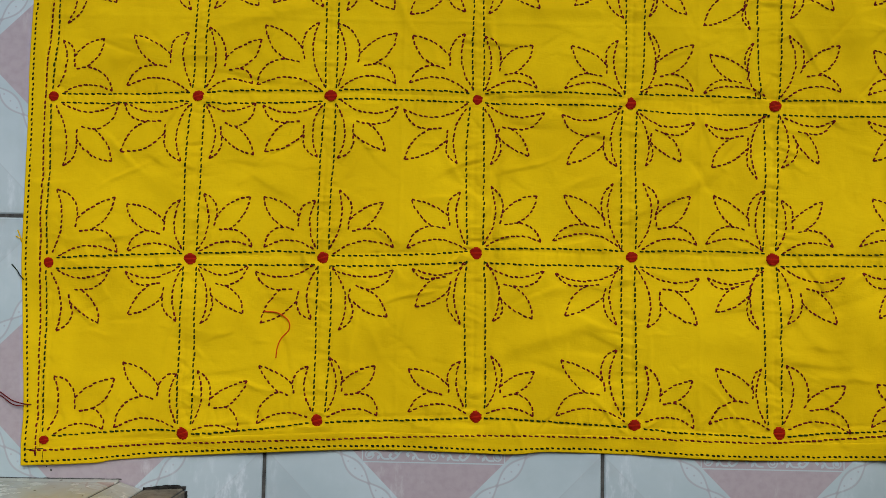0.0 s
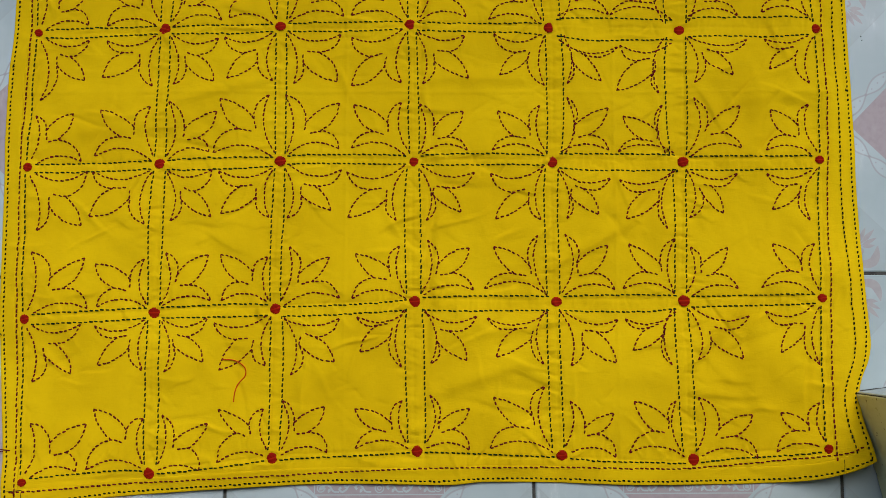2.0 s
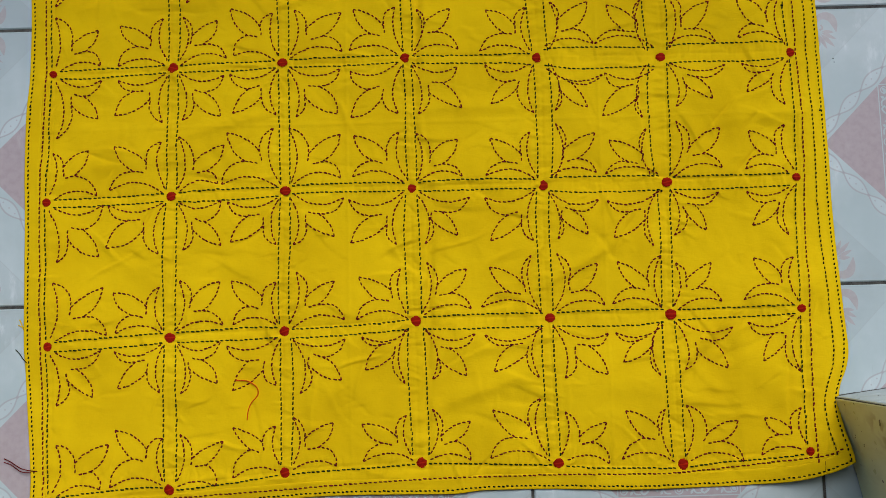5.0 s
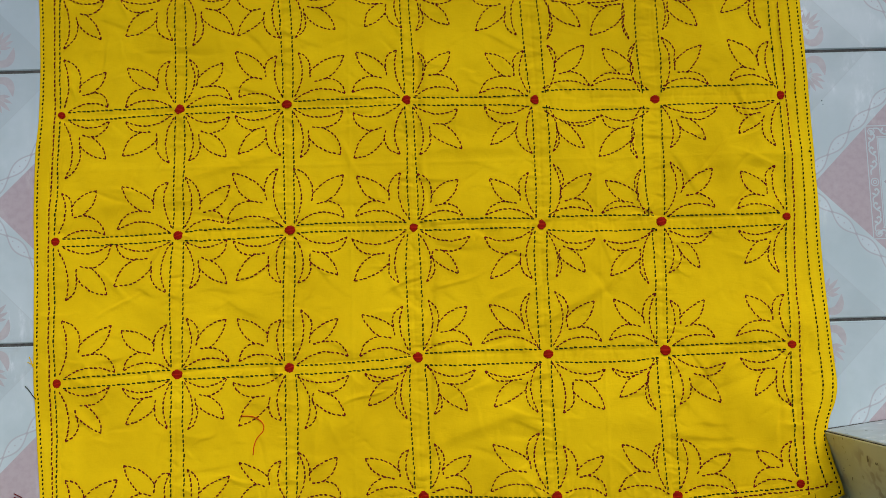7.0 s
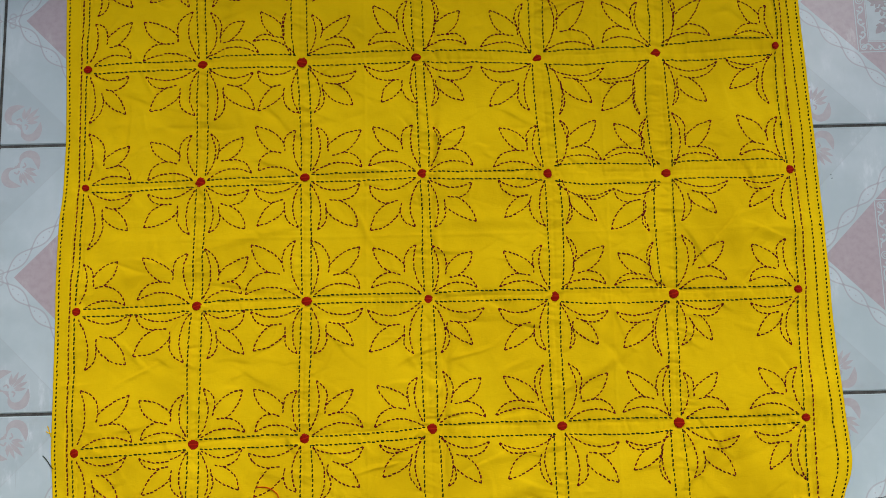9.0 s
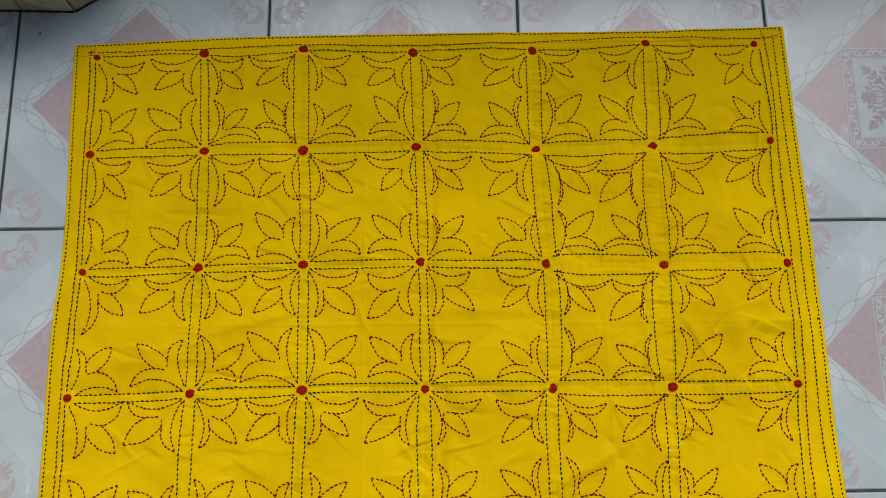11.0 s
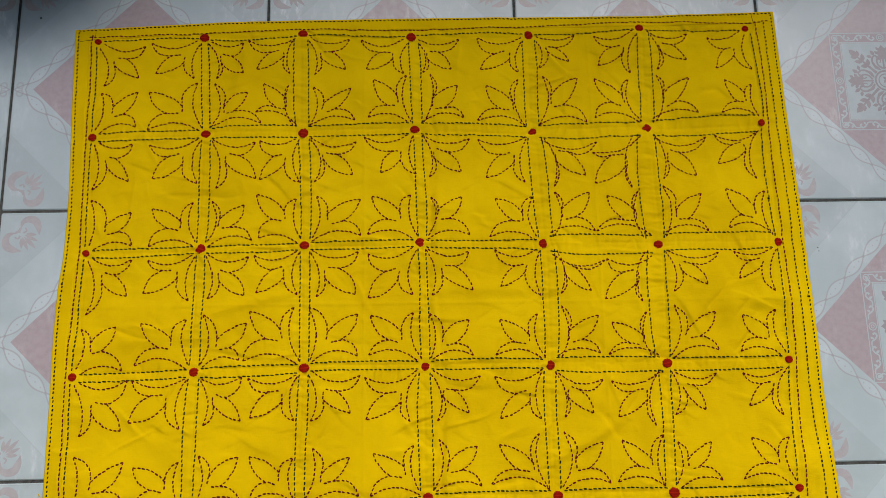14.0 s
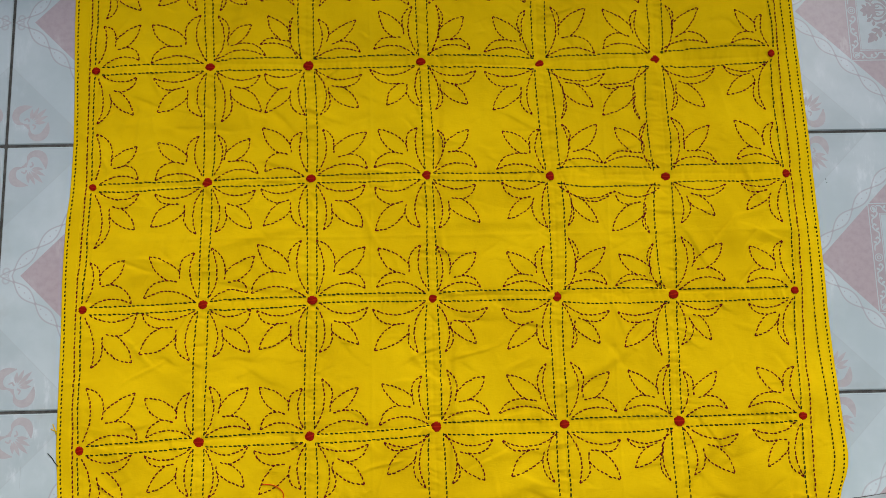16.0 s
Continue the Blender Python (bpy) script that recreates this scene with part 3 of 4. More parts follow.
TIPS_D_DOWN = [
    (12, 64, 56, 59, 60, 4), (12, 61, 67, 53, 66, 8), (13, 58, 53, 54, 53, 6), (10, 57, 58, 53, 61, 10), (8, 58, 51, 50, 62, 9), (17, 60, 65, 57, 67, 11), (13, 60, 47, 52, 61, 12), (12, 59, 57, 58, 62, 12), (14, 58, 45, 54, 58, 18), (18, 68, 59, 58, 65, 19), (5, 57, 40, 52, 54, 12), (12, 61, 49, 50, 54, 14),
]
TIPS_D_UP = [
    (5, 53, 44, 55, 53, 6), (10, 58, 60, 55, 65, 8), (9, 63, 57, 53, 49, 12), (12, 68, 61, 64, 68, 9), (4, 68, 59, 59, 59, 12), (12, 60, 60, 57, 62, 13), (6, 59, 50, 51, 54, 11), (12, 57, 54, 51, 60, 11), (16, 66, 57, 54, 58, 12), (19, 58, 59, 47, 64, 11), (12, 65, 59, 57, 59, 14), (10, 57, 49, 51, 54, 10),
]
TIPS_E_DOWN = [
    (9, 61, 47, 53, 56, 5), (9, 56, 53, 51, 57, 13), (13, 58, 50, 48, 53, 6), (9, 55, 54, 60, 60, 14), (16, 65, 59, 52, 63, 10), (13, 64, 54, 49, 57, 15), (16, 61, 51, 58, 61, 15), (14, 61, 60, 54, 69, 16), (13, 63, 57, 60, 60, 18), (15, 63, 52, 49, 59, 18), (11, 58, 56, 57, 63, 15), (5, 65, 44, 53, 57, 13),
]
TIPS_E_UP = [
    (5, 66, 58, 60, 62, 10), (10, 53, 58, 48, 56, 6), (11, 59, 53, 57, 56, 12), (8, 51, 55, 54, 53, 8), (13, 61, 53, 51, 63, 10), (15, 55, 59, 47, 62, 3), (12, 61, 54, 53, 58, 11), (18, 66, 62, 55, 71, 13), (9, 67, 51, 55, 58, 12), (9, 61, 54, 56, 60, 12), (7, 53, 45, 53, 54, 12), (5, 54, 46, 54, 60, 10),
]
TIPS_F_UP = [
    (5, 56, 59, 55, 51, 10), (8, 52, 57, 61, 62, 3), (10, 55, 55, 47, 47, 2), (9, 47, 53, 47, 53, -4), (9, 55, 50, 49, 53, 5), (15, 49, 61, 41, 60, 3), (12, 54, 51, 41, 51, 1), (17, 66, 67, 56, 70, 7), (8, 52, 50, 40, 52, -2), (16, 57, 57, 56, 62, 7), (6, 60, 59, 43, 63, 1), (4, 44, 41, 34, 46, -4),
]
TIPS = {(0, -1): TIPS_A_DOWN, (1, -1): TIPS_B_DOWN, (1, 1): TIPS_B_UP, (2, -1): TIPS_C_DOWN, (2, 1): TIPS_C_UP, (3, -1): TIPS_D_DOWN, (3, 1): TIPS_D_UP, (4, -1): TIPS_E_DOWN, (4, 1): TIPS_E_UP, (5, 1): TIPS_F_UP}


def motif(r, c, su, sv):
    """The three petal tips of one quarter, in metres, both axes pointing into the cell."""
    t = TIPS[r, sv][2 * c + (1 if su > 0 else 0) - 1]
    return [(t[i] / 1000, t[i + 1] / 1000) for i in (0, 2, 4)]


# ---- the embroidered cloth ----
cloth = tagged(new("embroidered_cloth"), "bright yellow cotton quilt embroidered with maroon petals, laid on tiles", "quilt")
cloth.location = (0.2, -0.43, 0)
sheet("fabric", 0, 1, 0, 1, 720, 630, 0.0, 0.0012, YELLOW, cloth, under=True)
sheet("hem", 0.0, 1.0, 0.0, 0.020, 480, 8, 0.0004, 0.0008, YELLOW, cloth)
sheet("hem", 0.0, 0.019, 0.020, 0.981, 8, 430, 0.0004, 0.0008, YELLOW, cloth)
sheet("hem", 0.0, 1.0, 0.981, 1.0, 480, 8, 0.0004, 0.0008, YELLOW, cloth)
sheet("hem", 0.982, 1.0, 0.020, 0.981, 8, 430, 0.0004, 0.0008, YELLOW, cloth)

dot_place = {}
grid = []
for row in DOTS:
    line = []
    for x, y in row:
        d = embroidered_dot(x, y, rng.uniform(0.0056, 0.0063) * (0.80 if x < -0.15 or x > 0.55 else 1.0), cloth)
        dot_place[d] = (x, y, height(x, y))
        line.append(d)
    grid.append(line)

for r in range(6):
    for c in range(7):
        x, y = DOTS[r][c]
        for su, sv in ((1, 1), (-1, 1), (-1, -1), (1, -1)):
            if not (0 <= c + su <= 6 and 0 <= r - sv <= 5):
                continue
            seg, cell = (r if sv < 0 else r - 1), (c if su > 0 else c - 1)
            gu = COLUMN_RIGHT[c][seg] if su > 0 and COLUMN_RIGHT[c] else su * COLUMN_LEFT[c][seg]
            gv = ROW_UPPER[r][cell] if sv > 0 else -(ROW_LOWER[r] or ROW_UPPER[r])[cell]
            leaves(grid[r][c], x, y, su, sv, motif(r, c, su, sv), gu / 1000, gv / 1000)


def stitched_line(path, mat, label="", **how):
    v, f = stitches(path, **how)
    return part("stitched_line", v, f, mat, cloth, label)


# the green lines between the dots: two by two, single along the border
def ends(table, k):
    """The offset of a line at its two ends and its middle, in metres; it glides on into the next cell."""
    m = table[k]
    p, q = table[max(k - 1, 0)], table[min(k + 1, len(table) - 1)]
    return [v / 1000 for v in (0.65 * m + 0.25 * p, m, 0.65 * m + 0.25 * q)]


for r in range(6):
    for c in range(6):
        (x0, y0), (x1, y1) = DOTS[r][c], DOTS[r][c + 1]
        for table in (ROW_UPPER[r], ROW_LOWER[r]):
            if table:
                e0, e1, e2 = ends(table, c)
                w = 0.0004
                stitched_line([(x0 + 0.0070, y0 + e0), (x0 * 0.7 + x1 * 0.3, y0 * 0.7 + y1 * 0.3 + e1 + rng.gauss(0, w)), (x0 * 0.3 + x1 * 0.7, y0 * 0.3 + y1 * 0.7 + e1 + rng.gauss(0, w)), (x1 - 0.0070, y1 + e2)], GREEN, lift=0.0003 if r in (0, 5) else 0.0)
for c in range(7):
    for r in range(5):
        (x0, y0), (x1, y1) = DOTS[r][c], DOTS[r + 1][c]
        for table in (COLUMN_LEFT[c], COLUMN_RIGHT[c]):
            if table:
                e0, e1, e2 = ends(table, r)
                w = 0.0004
                stitched_line([(x0 + e0, y0 - 0.0070), (x0 * 0.7 + x1 * 0.3 + e1 + rng.gauss(0, w), y0 * 0.7 + y1 * 0.3), (x0 * 0.3 + x1 * 0.7 + e1 + rng.gauss(0, w), y0 * 0.3 + y1 * 0.7), (x1 + e2, y1 + 0.0070)], GREEN, lift=0.0003 if c in (0, 6) else 0.0)


def along_edge(u0, v0, u1, v1, n=14):
    return [cloth_place(u0 + (u1 - u0) * i / n, v0 + (v1 - v0) * i / n) for i in range(n + 1)]


# the border: a line close to the rim and a maroon one at the hem's inner side
E_, I_ = 0.0042, 0.019
for u0, v0, u1, v1 in ((0.004, E_, 0.996, E_), (0.004, 0.9976, 0.996, 0.9976), (E_, 0.004, E_, 0.996), (1 - E_, 0.004, 1 - E_, 0.996)):
    stitched_line(along_edge(u0, v0, u1, v1, 24), BLACK, "near-black running stitch along the rim", lift=0.0003, length=0.0028, gap=0.0019, width=0.00078)
LEFT_RUN = [(DOTS[0][0][0] - 0.007, DOTS[0][0][1] + 0.006)] + [(x - 0.0070, y) for x, y in (row[0] for row in DOTS)] + [(ROW_F[0][0] - 0.0075, ROW_F[0][1] - 0.0095)]
RIGHT_RUN = [cloth_place(0.970, 0.984)] + [(DOTS[r][6][0] + k, DOTS[r][6][1] - 0.06) for r, k in enumerate((0.0150, 0.0065, 0.0080, 0.0055, 0.0058))] + [cloth_place(0.958, 0.018)]
LOWER_RUN = [(ROW_F[0][0] - 0.010, ROW_F[0][1] - 0.0095)] + [(x, y - k) for (x, y), k in zip(ROW_F, (0.009, 0.009, 0.017, 0.0165, 0.0115, 0.008, 0.006))] + [cloth_place(0.99, 0.024)]
UPPER_RUN = [(ROW_A[0][0] - 0.008, ROW_A[0][1] + 0.0068)] + [(x, y + k) for (x, y), k in zip(ROW_A, (0.007, 0.006, 0.007, 0.009, 0.011, 0.009, 0.007))] + [cloth_place(0.99, 0.984)]
for run in (LEFT_RUN, RIGHT_RUN, LOWER_RUN, UPPER_RUN):
    stitched_line(run, MAROON, "maroon running stitch inside the hem", lift=0.0003)
# the plain seam threads that close the hem's corners
for (u0, v0), (u1, v1) in (((0.004, 0.018), (0.024, 0.0195)), ((0.022, 0.003), (0.023, 0.018)), ((0.004, 0.979), (0.03, 0.981)), ((0.028, 0.982), (0.028, 0.997)), ((0.968, 0.982), (0.967, 0.997)), ((0.964, 0.004), (0.965, 0.02))):
    stitched_line(along_edge(u0, v0, u1, v1, 3), BLACK, "thin dark seam thread", lift=0.0003, length=0.05, gap=0.0, width=0.0003)
stitched_line(along_edge(0.981, 0.02, 0.983, 0.98, 24), BLACK, "near-black running stitch along the hem", lift=0.0003, length=0.0030, gap=0.0018, width=0.00074)


# ---- floor ----
floor = tagged(new("floor"), "glazed white floor tiles with pink diamonds", "floor", kind="structure")
v, f = box_data(-2.1, -2.7, -0.06, 2.7, 0.9, -0.0016, 0)
part("grout_bed", v, f, GROUT, floor, "dark grout", smooth=False)
tv, tf = box_data(-0.1484, -0.1484, -0.009, 0.1484, 0.1484, 0.0, 0.0012)
tile_mesh = mesh_of("tile", tv, tf, TILE, False)
tiles = []
for i in range(-7, 9):
    for k in range(-9, 3):
        t = new("tile", tile_mesh)
        t.parent = floor
        t.location = (i * 0.3 + 0.15, k * 0.3 + 0.15, rng.uniform(-0.0002, 0.0))
        tiles.append(t)


layer = [0]


def print_height():
    """Each painted stroke lies a hair above the one before."""
    layer[0] = (layer[0] + 1) % 40
    return 0.00006 + 0.000004 * layer[0]


def ribbon(points, w0, w1=None):
    """A flat painted stroke through the points, from width w0 to w1."""
    p = spline([(x, y, 0) for x, y in points], 0.0012)
    w1 = w0 if w1 is None else w1
    z = print_height()
    verts, faces = [], []
    for i, q in enumerate(p):
        d = p[min(i + 1, len(p) - 1)] - p[max(i - 1, 0)]
        d.normalize()
        w = (w0 + (w1 - w0) * i / (len(p) - 1)) / 2
        verts += [(q.x - d.y * w, q.y + d.x * w, z), (q.x + d.y * w, q.y - d.x * w, z)]
    for i in range(len(p) - 1):
        faces.append((2 * i, 2 * i + 1, 2 * i + 3, 2 * i + 2))
    return verts, faces


def lobe(x, y, angle, length, width):
    """A flat painted leaf from its root."""
    c, s = math.cos(radians(angle)), math.sin(radians(angle))
    z = print_height()
    verts = [(x, y, z)]
    for side in (1, -1):
        for k in ((0.2, 0.6), (0.45, 1.0), (0.75, 0.65), (1.0, 0.0))[:: 1 if side > 0 else -1]:
            if side < 0 and k[0] == 1.0:
                continue
            u, v = k[0] * length, k[1] * width / 2 * side
            verts.append((x + u * c - v * s, y + u * s + v * c, z))
    return verts, [tuple(range(len(verts)))[::-1]]


def turned(piece, angle, mirror=False):
    c, s = math.cos(radians(angle)), math.sin(radians(angle))
    v, f = piece
    if mirror:
        v = [(y, x, z) for x, y, z in v]
        f = [tuple(reversed(q)) for q in f]
    up = 0.0000011 * (1 + angle / 90) + (0.0000005 if mirror else 0)
    return [(x * c - y * s, x * s + y * c, z + up) for x, y, z in v], f


def horn(points, fat):
    """A flat painted stroke that swells to its middle and ends in points."""
    p = spline([(x, y, 0) for x, y in points], 0.0015)
    z = print_height()
    verts, faces = [], []
    for i, q in enumerate(p):
        d = p[min(i + 1, len(p) - 1)] - p[max(i - 1, 0)]
        d.normalize()
        k = i / (len(p) - 1)
        w = fat / 2 * max(0.12, math.sin(math.pi * k ** 1.15)) ** 0.8
        verts += [(q.x - d.y * w, q.y + d.x * w, z), (q.x + d.y * w, q.y - d.x * w, z)]
    for i in range(len(p) - 1):
        faces.append((2 * i, 2 * i + 1, 2 * i + 3, 2 * i + 2))
    return verts, faces


def corner_flower():
    """Two fat horns that make a heart and a fan of leaves between them, printed in a tile's corner (here the upper right one)."""
    k = 0.150
    half = [
        horn([(k - 0.0250, k - 0.0200), (k - 0.0275, k - 0.0105), (k - 0.0350, k - 0.0065), (k - 0.0435, k - 0.0090), (k - 0.0480, k - 0.0170), (k - 0.0500, k - 0.0275)], 0.0105),
        lobe(k - 0.0245, k - 0.0235, 80, 0.0055, 0.0038),
        ribbon([(k - 0.0310, k - 0.0180), (k - 0.0330, k - 0.0225), (k - 0.0290, k - 0.0250)], 0.0018, 0.0026),
        lobe(k - 0.0320, k - 0.0265, 186, 0.0150, 0.0050), lobe(k - 0.0310, k - 0.0280, 206, 0.0205, 0.0052),
    ]
    v, f = joined(half + [turned(p, 0, True) for p in half] + [lobe(k - 0.0300, k - 0.0300, 225, 0.0240, 0.0058), lobe(k - 0.0210, k - 0.0210, 225, 0.006, 0.004)])
    m = k - 0.027
    return [(m + (x - m) * 0.86, m + (y - m) * 0.86, z) for x, y, z in v], f


def ring(x, y, r, width):
    return ribbon([(x + r * math.cos(a * math.pi / 8), y + r * math.sin(a * math.pi / 8)) for a in range(17)], width)


def rosette():
    """A ringed heart, four spade-shaped buds with curls, and four lobed leaves on the diagonals."""
    arm = [lobe(0.026, 0, 0, 0.021, 0.013), lobe(0.028, 0.002, 62, 0.008, 0.005), lobe(0.028, -0.002, -62, 0.008, 0.005), ribbon([(0.015, 0), (0.028, 0)], 0.0022)]
    for s in (1, -1):
        arm.append(ribbon([(0.016, s * 0.0015), (0.020, s * 0.0065), (0.026, s * 0.0080), (0.029, s * 0.0050), (0.026, s * 0.0030), (0.023, s * 0.0045)], 0.0026, 0.0014))
        arm.append(ribbon([(0.014, s * 0.0040), (0.017, s * 0.0105), (0.023, s * 0.0125)], 0.0018, 0.0028))
    diag = [ribbon([(0.010, 0.010), (0.034, 0.034)], 0.0035, 0.002)]
    for at, length in ((0.019, 0.010), (0.025, 0.011), (0.031, 0.009)):
        diag += [lobe(at, at, 88, length, 0.0058), lobe(at, at, 2, length, 0.0058)]
    diag += [lobe(0.032, 0.032, 45, 0.013, 0.008)]
    for s in (1, -1):
        arm.append(ribbon([(0.0150, s * 0.0060), (0.0215, s * 0.0125), (0.0290, s * 0.0135), (0.0330, s * 0.0095), (0.0300, s * 0.0065), (0.0270, s * 0.0085)], 0.0030, 0.0016))
        arm += [lobe(0.0330, s * 0.0100, s * 35, 0.0085, 0.0050), lobe(0.0310, s * 0.0135, s * 78, 0.0070, 0.0045), lobe(0.0395, s * 0.0035, s * 40, 0.0060, 0.0040), lobe(0.0345, s * 0.0040, s * 55, 0.0070, 0.0042)]
    heart = [ring(0, 0, 0.0125, 0.0022), ring(0, 0, 0.0085, 0.0014)] + [lobe(0.001, 0.001, a, 0.0055, 0.0035) for a in (45, 135, 225, 315)]
    return joined(heart + [turned(p, a) for a in (0, 90, 180, 270) for p in arm + diag])


def frame_print():
    """The square frame round the rosette, with a scroll along each side."""
    side = [ribbon([(-0.0635, 0.063), (0.0635, 0.063)], 0.0011), ribbon([(-0.0515, 0.0505), (0.0515, 0.0505)], 0.0011)]
    for i in (-3, -2, -1, 1, 2, 3):
        x, s = i * 0.0155, 1 if i % 2 else -1
        side.append(ribbon([(x - 0.0075, 0.0568 + s * 0.0035), (x - 0.002, 0.0568 + s * 0.003), (x + 0.001, 0.0568 - s * 0.001), (x + 0.005, 0.0568 - s * 0.0035), (x + 0.008, 0.0568 - s * 0.001), (x + 0.006, 0.0568 + s * 0.001)], 0.0014, 0.0022))
        side.append(lobe(x + 0.001, 0.0568, 60 * s, 0.005, 0.003))
    side += [ring(0.0, 0.0568, 0.0042, 0.0011), ring(0.0, 0.0568, 0.0018, 0.0010), ring(0.0568, 0.0568, 0.0035, 0.0011), lobe(0.0545, 0.0545, 45, 0.006, 0.004)]
    return joined([turned(p, a) for a in (0, 90, 180, 270) for p in side])


flower_mesh = mesh_of("printed_flower", *corner_flower(), PALE_PRINT, False)
rosette_mesh = mesh_of("printed_rosette", *rosette(), PRINT, False)
frame_mesh = mesh_of("printed_frame", *frame_print(), WHITE_PRINT, False)
ground_mesh = mesh_of("printed_ground", [(-0.0635, -0.0635, 0.00002), (0.0635, -0.0635, 0.00002), (0.0635, 0.0635, 0.00002), (-0.0635, 0.0635, 0.00002)], [(0, 1, 2, 3)], GROUND_PRINT, False)
panel_mesh = mesh_of("printed_panel", [(-0.0495, -0.0495, 0.00004), (0.0495, -0.0495, 0.00004), (0.0495, 0.0495, 0.00004), (-0.0495, 0.0495, 0.00004)], [(0, 1, 2, 3)], WHITE_PRINT, False)
for t in tiles:
    for name, me in (("printed_ground", ground_mesh), ("printed_panel", panel_mesh), ("printed_frame", frame_mesh), ("printed_rosette", rosette_mesh)):
        new(name, me).parent = t
    for a in (0, 90, 180, 270):
        p = new("printed_flower", flower_mesh)
        p.parent = t
        p.rotation_euler = (0, 0, radians(a))

v, f = box_data(-60, -60, -0.4, 60, 60, -0.07, 0)
ground = tagged(new("ground", mesh_of("ground", v, f, CONCRETE, False)), "bare grey concrete yard", "ground", kind="structure")


# ---- pillars ----
def clad(name, outline, top, label, category, splits=(), dark=(), course=0.3, tile=WALL_TILE, shift=(0.0, 0.0), other=()):
    """A low block over a plan outline (counter-clockwise), clad in tiles. splits: the tile widths of a face; dark: faces black with dirt; other: faces in a tile of their own."""
    ob = tagged(new(name), label, category, kind="structure")
    splits, other = dict(splits), dict(other)
    n = len(outline)
    v = [(x, y, z) for z in (-0.05, top) for x, y in outline]
    f = [(i, (i + 1) % n, n + (i + 1) % n, n + i) for i in range(n)] + [tuple(range(n, 2 * n)), tuple(reversed(range(n)))]
    part("core", v, f, GROUT, ob, "dark mortar core", smooth=False)
    mx, my = sum(x for x, y in outline) / n, sum(y for x, y in outline) / n
    cap = [(x + (mx - x) * 0.012, y + (my - y) * 0.012) for x, y in outline]
    v = [(x, y, z) for z in (top, top + 0.006) for x, y in cap]
    part("tread", v, f, tile, ob, smooth=False)
    for i in range(n):
        p, q = Vector(outline[i]), Vector(outline[(i + 1) % n])
        d = q - p
        width = d.length
        d.normalize()
        out = Vector((d.y, -d.x))
        steps = max(1, math.ceil(width / 0.3 - 1e-6))
        start = 0.0
        for w in splits.get(i, [width / steps] * steps):
            z = 0.001
            while z < top - 0.01:
                h = min(course, top - z)
                wv, wf = box_data(shift[0] - w / 2 + 0.0008, shift[1] - h / 2 + 0.0008, -0.006, shift[0] + w / 2 - 0.0008, shift[1] + h / 2 - 0.0008, 0.0012, 0.0008)
                t = new("wall_tile", mesh_of("wall_tile", wv, wf, MUD if i in dark else other.get(i, tile), False))
                t.parent = ob
                mid = p + d * (start + w / 2 - shift[0])
                t.matrix_basis = Matrix(((d.x, 0, out.x, mid.x), (d.y, 0, out.y, mid.y), (0, 1, 0, z + h / 2 - shift[1]), (0, 0, 0, 1)))
                z += course
            start += w
    return ob


def crust(points, w, h, mat, parent, name, label, seed, uneven=1.0):
    """An uneven bead of mortar or dirt along the foot of a face."""
    d = random.Random(seed)
    p = spline([(x, y, 0) for x, y in points], 0.002)
    verts, faces = [], []
    for i, q in enumerate(p):
        t = p[min(i + 1, len(p) - 1)] - p[max(i - 1, 0)]
        t.normalize()
        ww, hh = w * (1 + uneven * (0.4 * noise.noise((seed, i * 0.23, 0)) + d.uniform(-0.2, 0.2))), h * (1 + uneven * (0.3 * noise.noise((i * 0.19, seed, 3)) + d.uniform(-0.2, 0.2)))
        for k, z in ((-0.3, 0.0), (-0.25, hh), (0.35, hh * 0.75), (0.8, hh * 0.3), (1.0, 0.0)):
            verts.append((q.x + t.y * ww * k, q.y - t.x * ww * k, z))
    for i in range(len(p) - 1):
        for k in range(4):
            a = i * 5 + k
            faces.append((a, a + 5, a + 6, a + 1))
    faces += [(0, 1, 2, 3, 4), tuple(len(verts) - 1 - k for k in range(5))]
    return part(name, verts, faces, mat, parent, label)


corner_pillar = clad("pillar", [(-0.62, -0.017), (-0.234, -0.0285), (-0.165, 0.017), (-0.165, 0.36), (-0.62, 0.36)], 0.16, "square pillar with a cut corner, clad in yellow-tinted printed tiles", "pillar", {0: [0.323, 0.063]}, shift=(0.11, 0.09))
crust([(-0.62, -0.0185), (-0.4, -0.025), (-0.235, -0.030)], 0.0013, 0.0012, GRIME, corner_pillar, "dirt_line", "black dirt along the foot", 1)
crust([(-0.2335, -0.0300), (-0.2, -0.0080), (-0.164, 0.0157)], 0.0013, 0.0012, GRIME, corner_pillar, "dirt_line", "black dirt along the foot", 6)
side_pillar = clad("pillar", [(0.6165, -0.7175), (0.657, -0.905), (1.02, -0.905), (1.02, -0.667)], 0.22, "square pillar clad in printed tiles beside the quilt, yellow bounce painted in", "pillar", tile=OLIVE, shift=(0.12, 0.21), other={3: STRIP_TILE})
crust([(1.02, -0.6665), (0.8, -0.6945), (0.6185, -0.7165)], 0.0011, 0.0009, GROUT, side_pillar, "dirt_line", "grey dirt along the foot", 2)
dirty_pillar = clad("pillar", [(-0.62, -1.2), (-0.070, -1.2), (-0.070, -0.8405), (-0.106, -0.8425), (-0.128, -0.8355), (-0.62, -0.8380)], 0.30, "square pillar clad in grimy printed tiles, its foot black with dirt", "pillar", {4: [0.2, 0.292]}, (2, 1), tile=PALE_TILE, shift=(0.16, 0.19))
crust([(-0.0685, -0.8400), (-0.079, -0.8392), (-0.090, -0.8400), (-0.106, -0.8422)], 0.0024, 0.0030, GRIME, dirty_pillar, "dirt_line", "black crumbling dirt along the foot", 4)
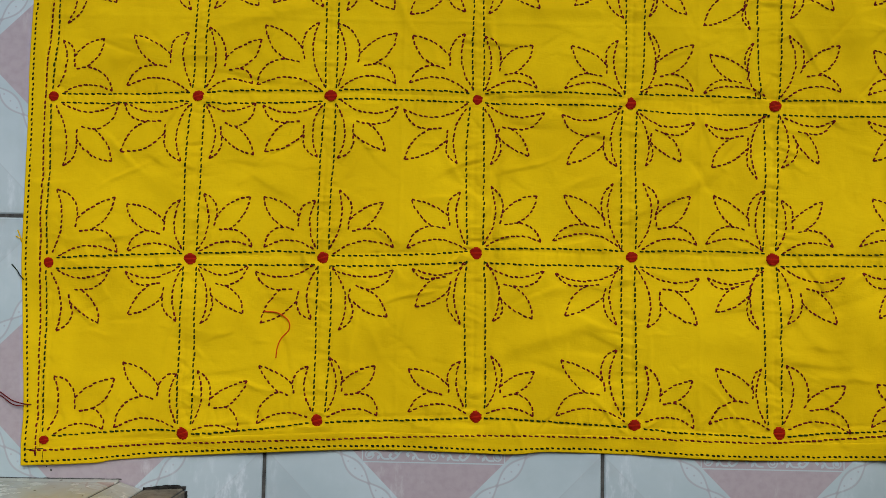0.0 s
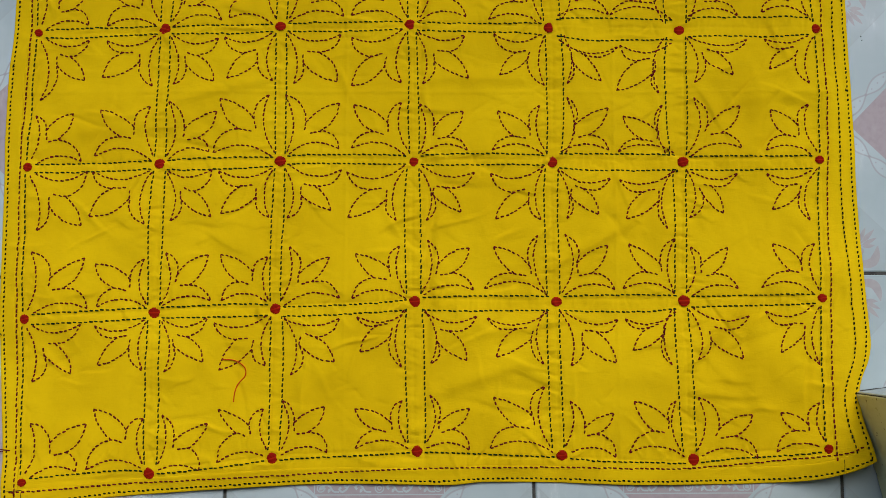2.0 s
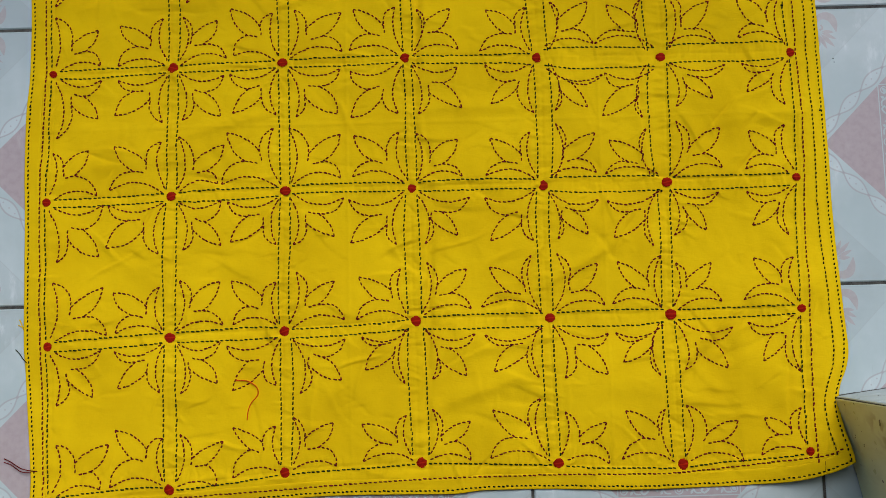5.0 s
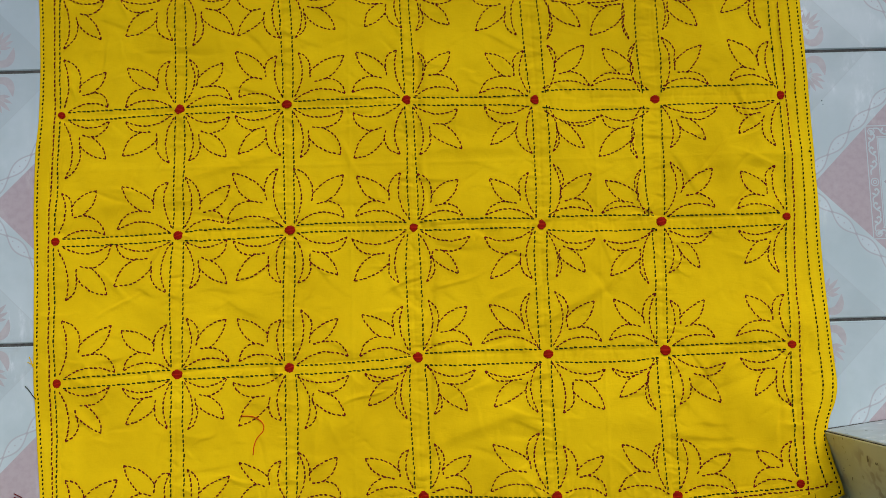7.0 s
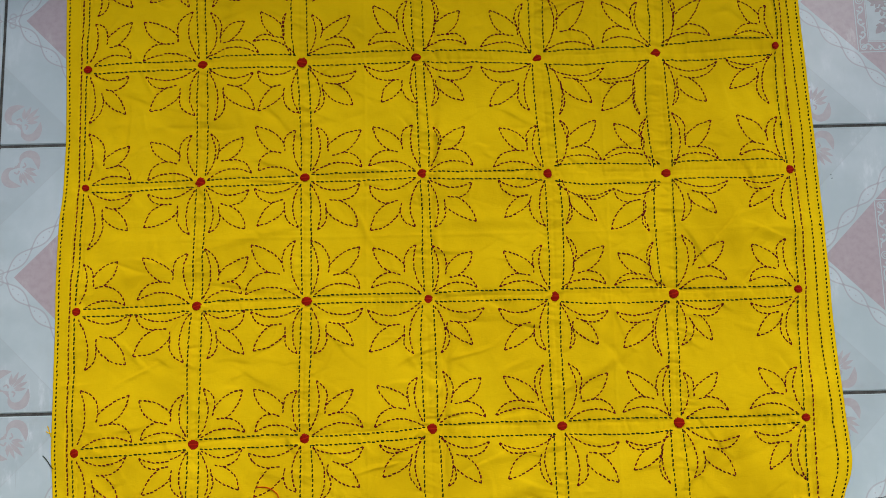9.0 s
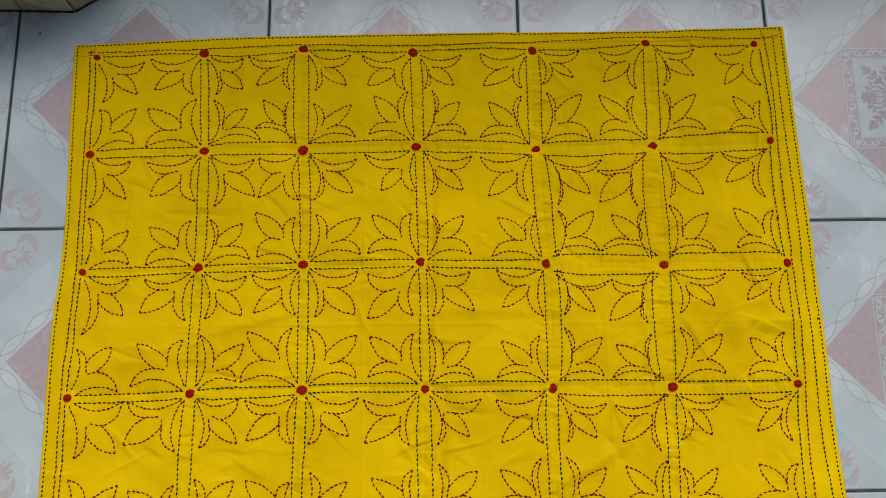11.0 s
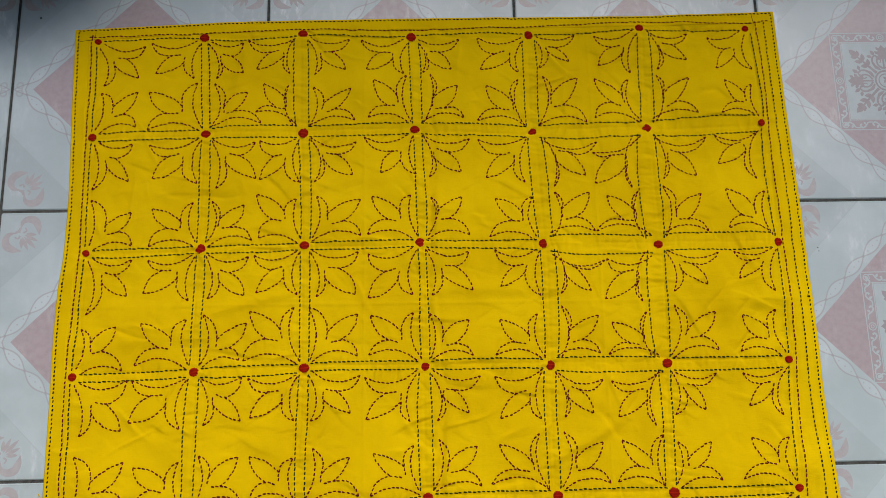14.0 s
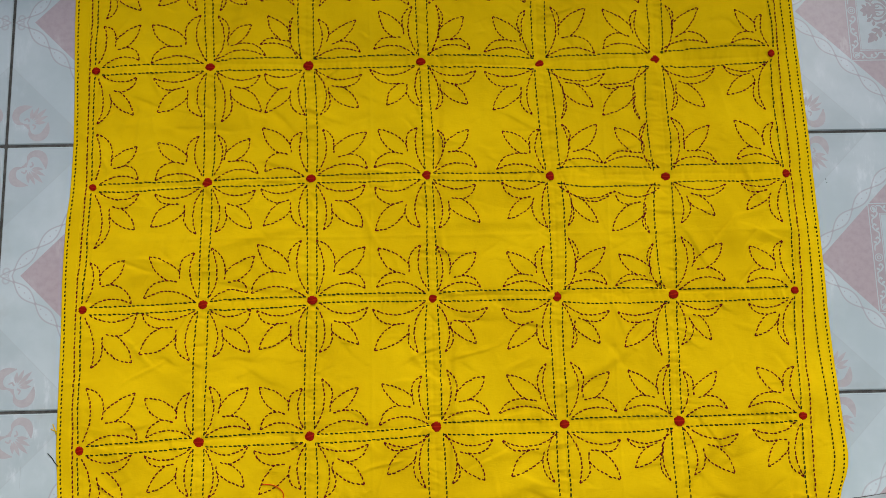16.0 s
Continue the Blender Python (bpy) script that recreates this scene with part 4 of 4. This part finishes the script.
crust([(-0.128, -0.8350), (-0.3, -0.8360), (-0.62, -0.8375)], 0.0020, 0.010, PALE_TILE, dirty_pillar, "mortar_fillet", "pale mortar fillet along the foot", 5, 0.12)
crust([(-0.126, -0.8330), (-0.3, -0.8340), (-0.62, -0.8355)], 0.0006, 0.0010, GROUT, dirty_pillar, "dirt_line", "thin dark dirt line along the foot", 7)
crust([(-0.0690, -0.96), (-0.0690, -0.90), (-0.0688, -0.842)], 0.0016, 0.0030, GRIME, dirty_pillar, "dirt_line", "black crumbling dirt along the foot", 8)


# ---- loose threads ----
def loose_thread(path, radius, mat, label):
    """A thin thread that lies in a curve."""
    pts = spline(path, 0.0015)
    verts, faces = [], []
    for i, q in enumerate(pts):
        d = pts[min(i + 1, len(pts) - 1)] - pts[max(i - 1, 0)]
        d.normalize()
        side = Vector((-d.y, d.x, 0)).normalized()
        up = d.cross(side)
        for k in range(6):
            a = k * math.pi / 3
            verts.append(q + (side * math.cos(a) + up * math.sin(a)) * radius)
    for i in range(len(pts) - 1):
        for k in range(6):
            faces.append((i * 6 + k, i * 6 + (k + 1) % 6, i * 6 + 6 + (k + 1) % 6, i * 6 + 6 + k))
    faces += [tuple(range(6))[::-1], tuple(len(verts) - 6 + k for k in range(6))]
    return tagged(new("loose_thread", mesh_of("loose_thread", verts, faces, mat)), label, "thread", "loose threads")


def on_cloth(x, y, up=0.0008):
    return x, y, height(x, y) + up


loose_thread([on_cloth(-0.0035, -0.682), on_cloth(0.0085, -0.6832, 0.0015), on_cloth(0.0182, -0.6898, 0.002), on_cloth(0.0190, -0.6978), on_cloth(0.0125, -0.7057), on_cloth(0.0095, -0.7135), on_cloth(0.0086, -0.7230)], 0.00055, ORANGE, "curved orange-red loose thread lying on the quilt")
loose_thread([(-0.2440, -0.7555, 0.0008), (-0.2365, -0.7590, 0.0015), (-0.2255, -0.7652, 0.0035), on_cloth(-0.2165, -0.7680, 0.0012), on_cloth(-0.2085, -0.7690)], 0.00055, MAROON, "short maroon loose thread hanging over the quilt rim")
loose_thread([(-0.2440, -0.7590, 0.0008), (-0.2360, -0.7622, 0.001), (-0.2247, -0.7688, 0.0035), on_cloth(-0.2150, -0.7702, 0.0012)], 0.0005, MAROON, "short maroon loose thread hanging over the quilt rim")
loose_thread([(-0.2342, -0.6440, 0.0006), (-0.2290, -0.6492, 0.0012), (-0.2250, -0.6540, 0.0030), on_cloth(-0.2215, -0.6578)], 0.0005, BLACK, "fine dark loose thread beside the quilt rim")

loose_thread([(-0.2305, -0.6130, 0.0006), (-0.2280, -0.6180, 0.0010), (-0.2262, -0.6240, 0.0008)], 0.0006, YELLOW, "frayed yellow thread at the quilt rim")
loose_thread([(-0.2320, -0.6185, 0.0006), (-0.2278, -0.6205, 0.0010), (-0.2250, -0.6210, 0.0014)], 0.0005, YELLOW, "frayed yellow thread at the quilt rim")

# small knots of dark thread left on the stitched lines
for x, y in ((0.5867, -0.2986), (-0.2225, -0.386), (0.6215, -0.414), (0.4475, -0.4965)):
    verts, faces = [], []
    for k in range(3):
        a = rng.uniform(0, 3.14)
        c, q = math.cos(a) * 0.0014, math.sin(a) * 0.0014
        v, f = stitches([(x - c, y - q), (x, y), (x + c, y + q)], 0.004, 0.0, 0.0006, 0.0006)
        verts.append((v, f))
    v, f = joined(verts)
    part("knot", v, f, BLACK, cloth, "small dark green thread knot")

# ---- unseen walls and overhead slab, added to dim the quilt's two ends ----
def wall(name, x0, y0, z0, x1, y1, z1, label, mat, kind="wall"):
    v, f = box_data(x0, y0, z0, x1, y1, z1, 0.004)
    return tagged(new(name, mesh_of(name, v, f, mat, False)), label, kind, kind="structure")


wall("north_shade_wall", -2.1, 0.38, -0.06, 2.7, 0.53, 0.72, "plain tan plastered wall, unseen, added to dim the north end", UNSEEN_PLASTER)
wall("south_shade_wall", -2.1, -1.45, -0.06, 2.7, -1.3, 2.7, "plain tan plastered wall, unseen, added to block sky from the south", UNSEEN_PLASTER)
# added slab out of view: cuts overhead sky above the south end
wall("ceiling", -2.1, -1.30, 1.90, 2.7, -0.15, 2.05, "plain tan concrete slab, unseen, added overhead to dim the south end", UNSEEN_PLASTER, "ceiling")


# ---- crumbs on the tiles ----
def crumb(x, y, size, seed):
    bm = bmesh.new()
    bmesh.ops.create_icosphere(bm, subdivisions=1, radius=size)
    for v in bm.verts:
        v.co *= 0.8 + 0.5 * noise.noise(v.co * 900 + Vector((seed, 0, 0)))
        v.co.z *= 0.6
    me = bpy.data.meshes.new("crumb")
    bm.to_mesh(me)
    bm.free()
    me.materials.append(GRIME)
    ob = new("crumb", me)
    ob.location = (x, y, size * 0.4)
    return tagged(ob, "tiny dark crumb of dirt lying on a tile", "crumb", "crumbs on the floor")


CRUMBS = [(-0.273, -0.058, 0.0014), (-0.193, -0.823, 0.0009), (-0.189, -0.826, 0.0012), (0.641, -0.357, 0.0009), (0.642, -0.361, 0.0008)]
for k, (x, y, size) in enumerate(CRUMBS):
    crumb(x, y, size, k)
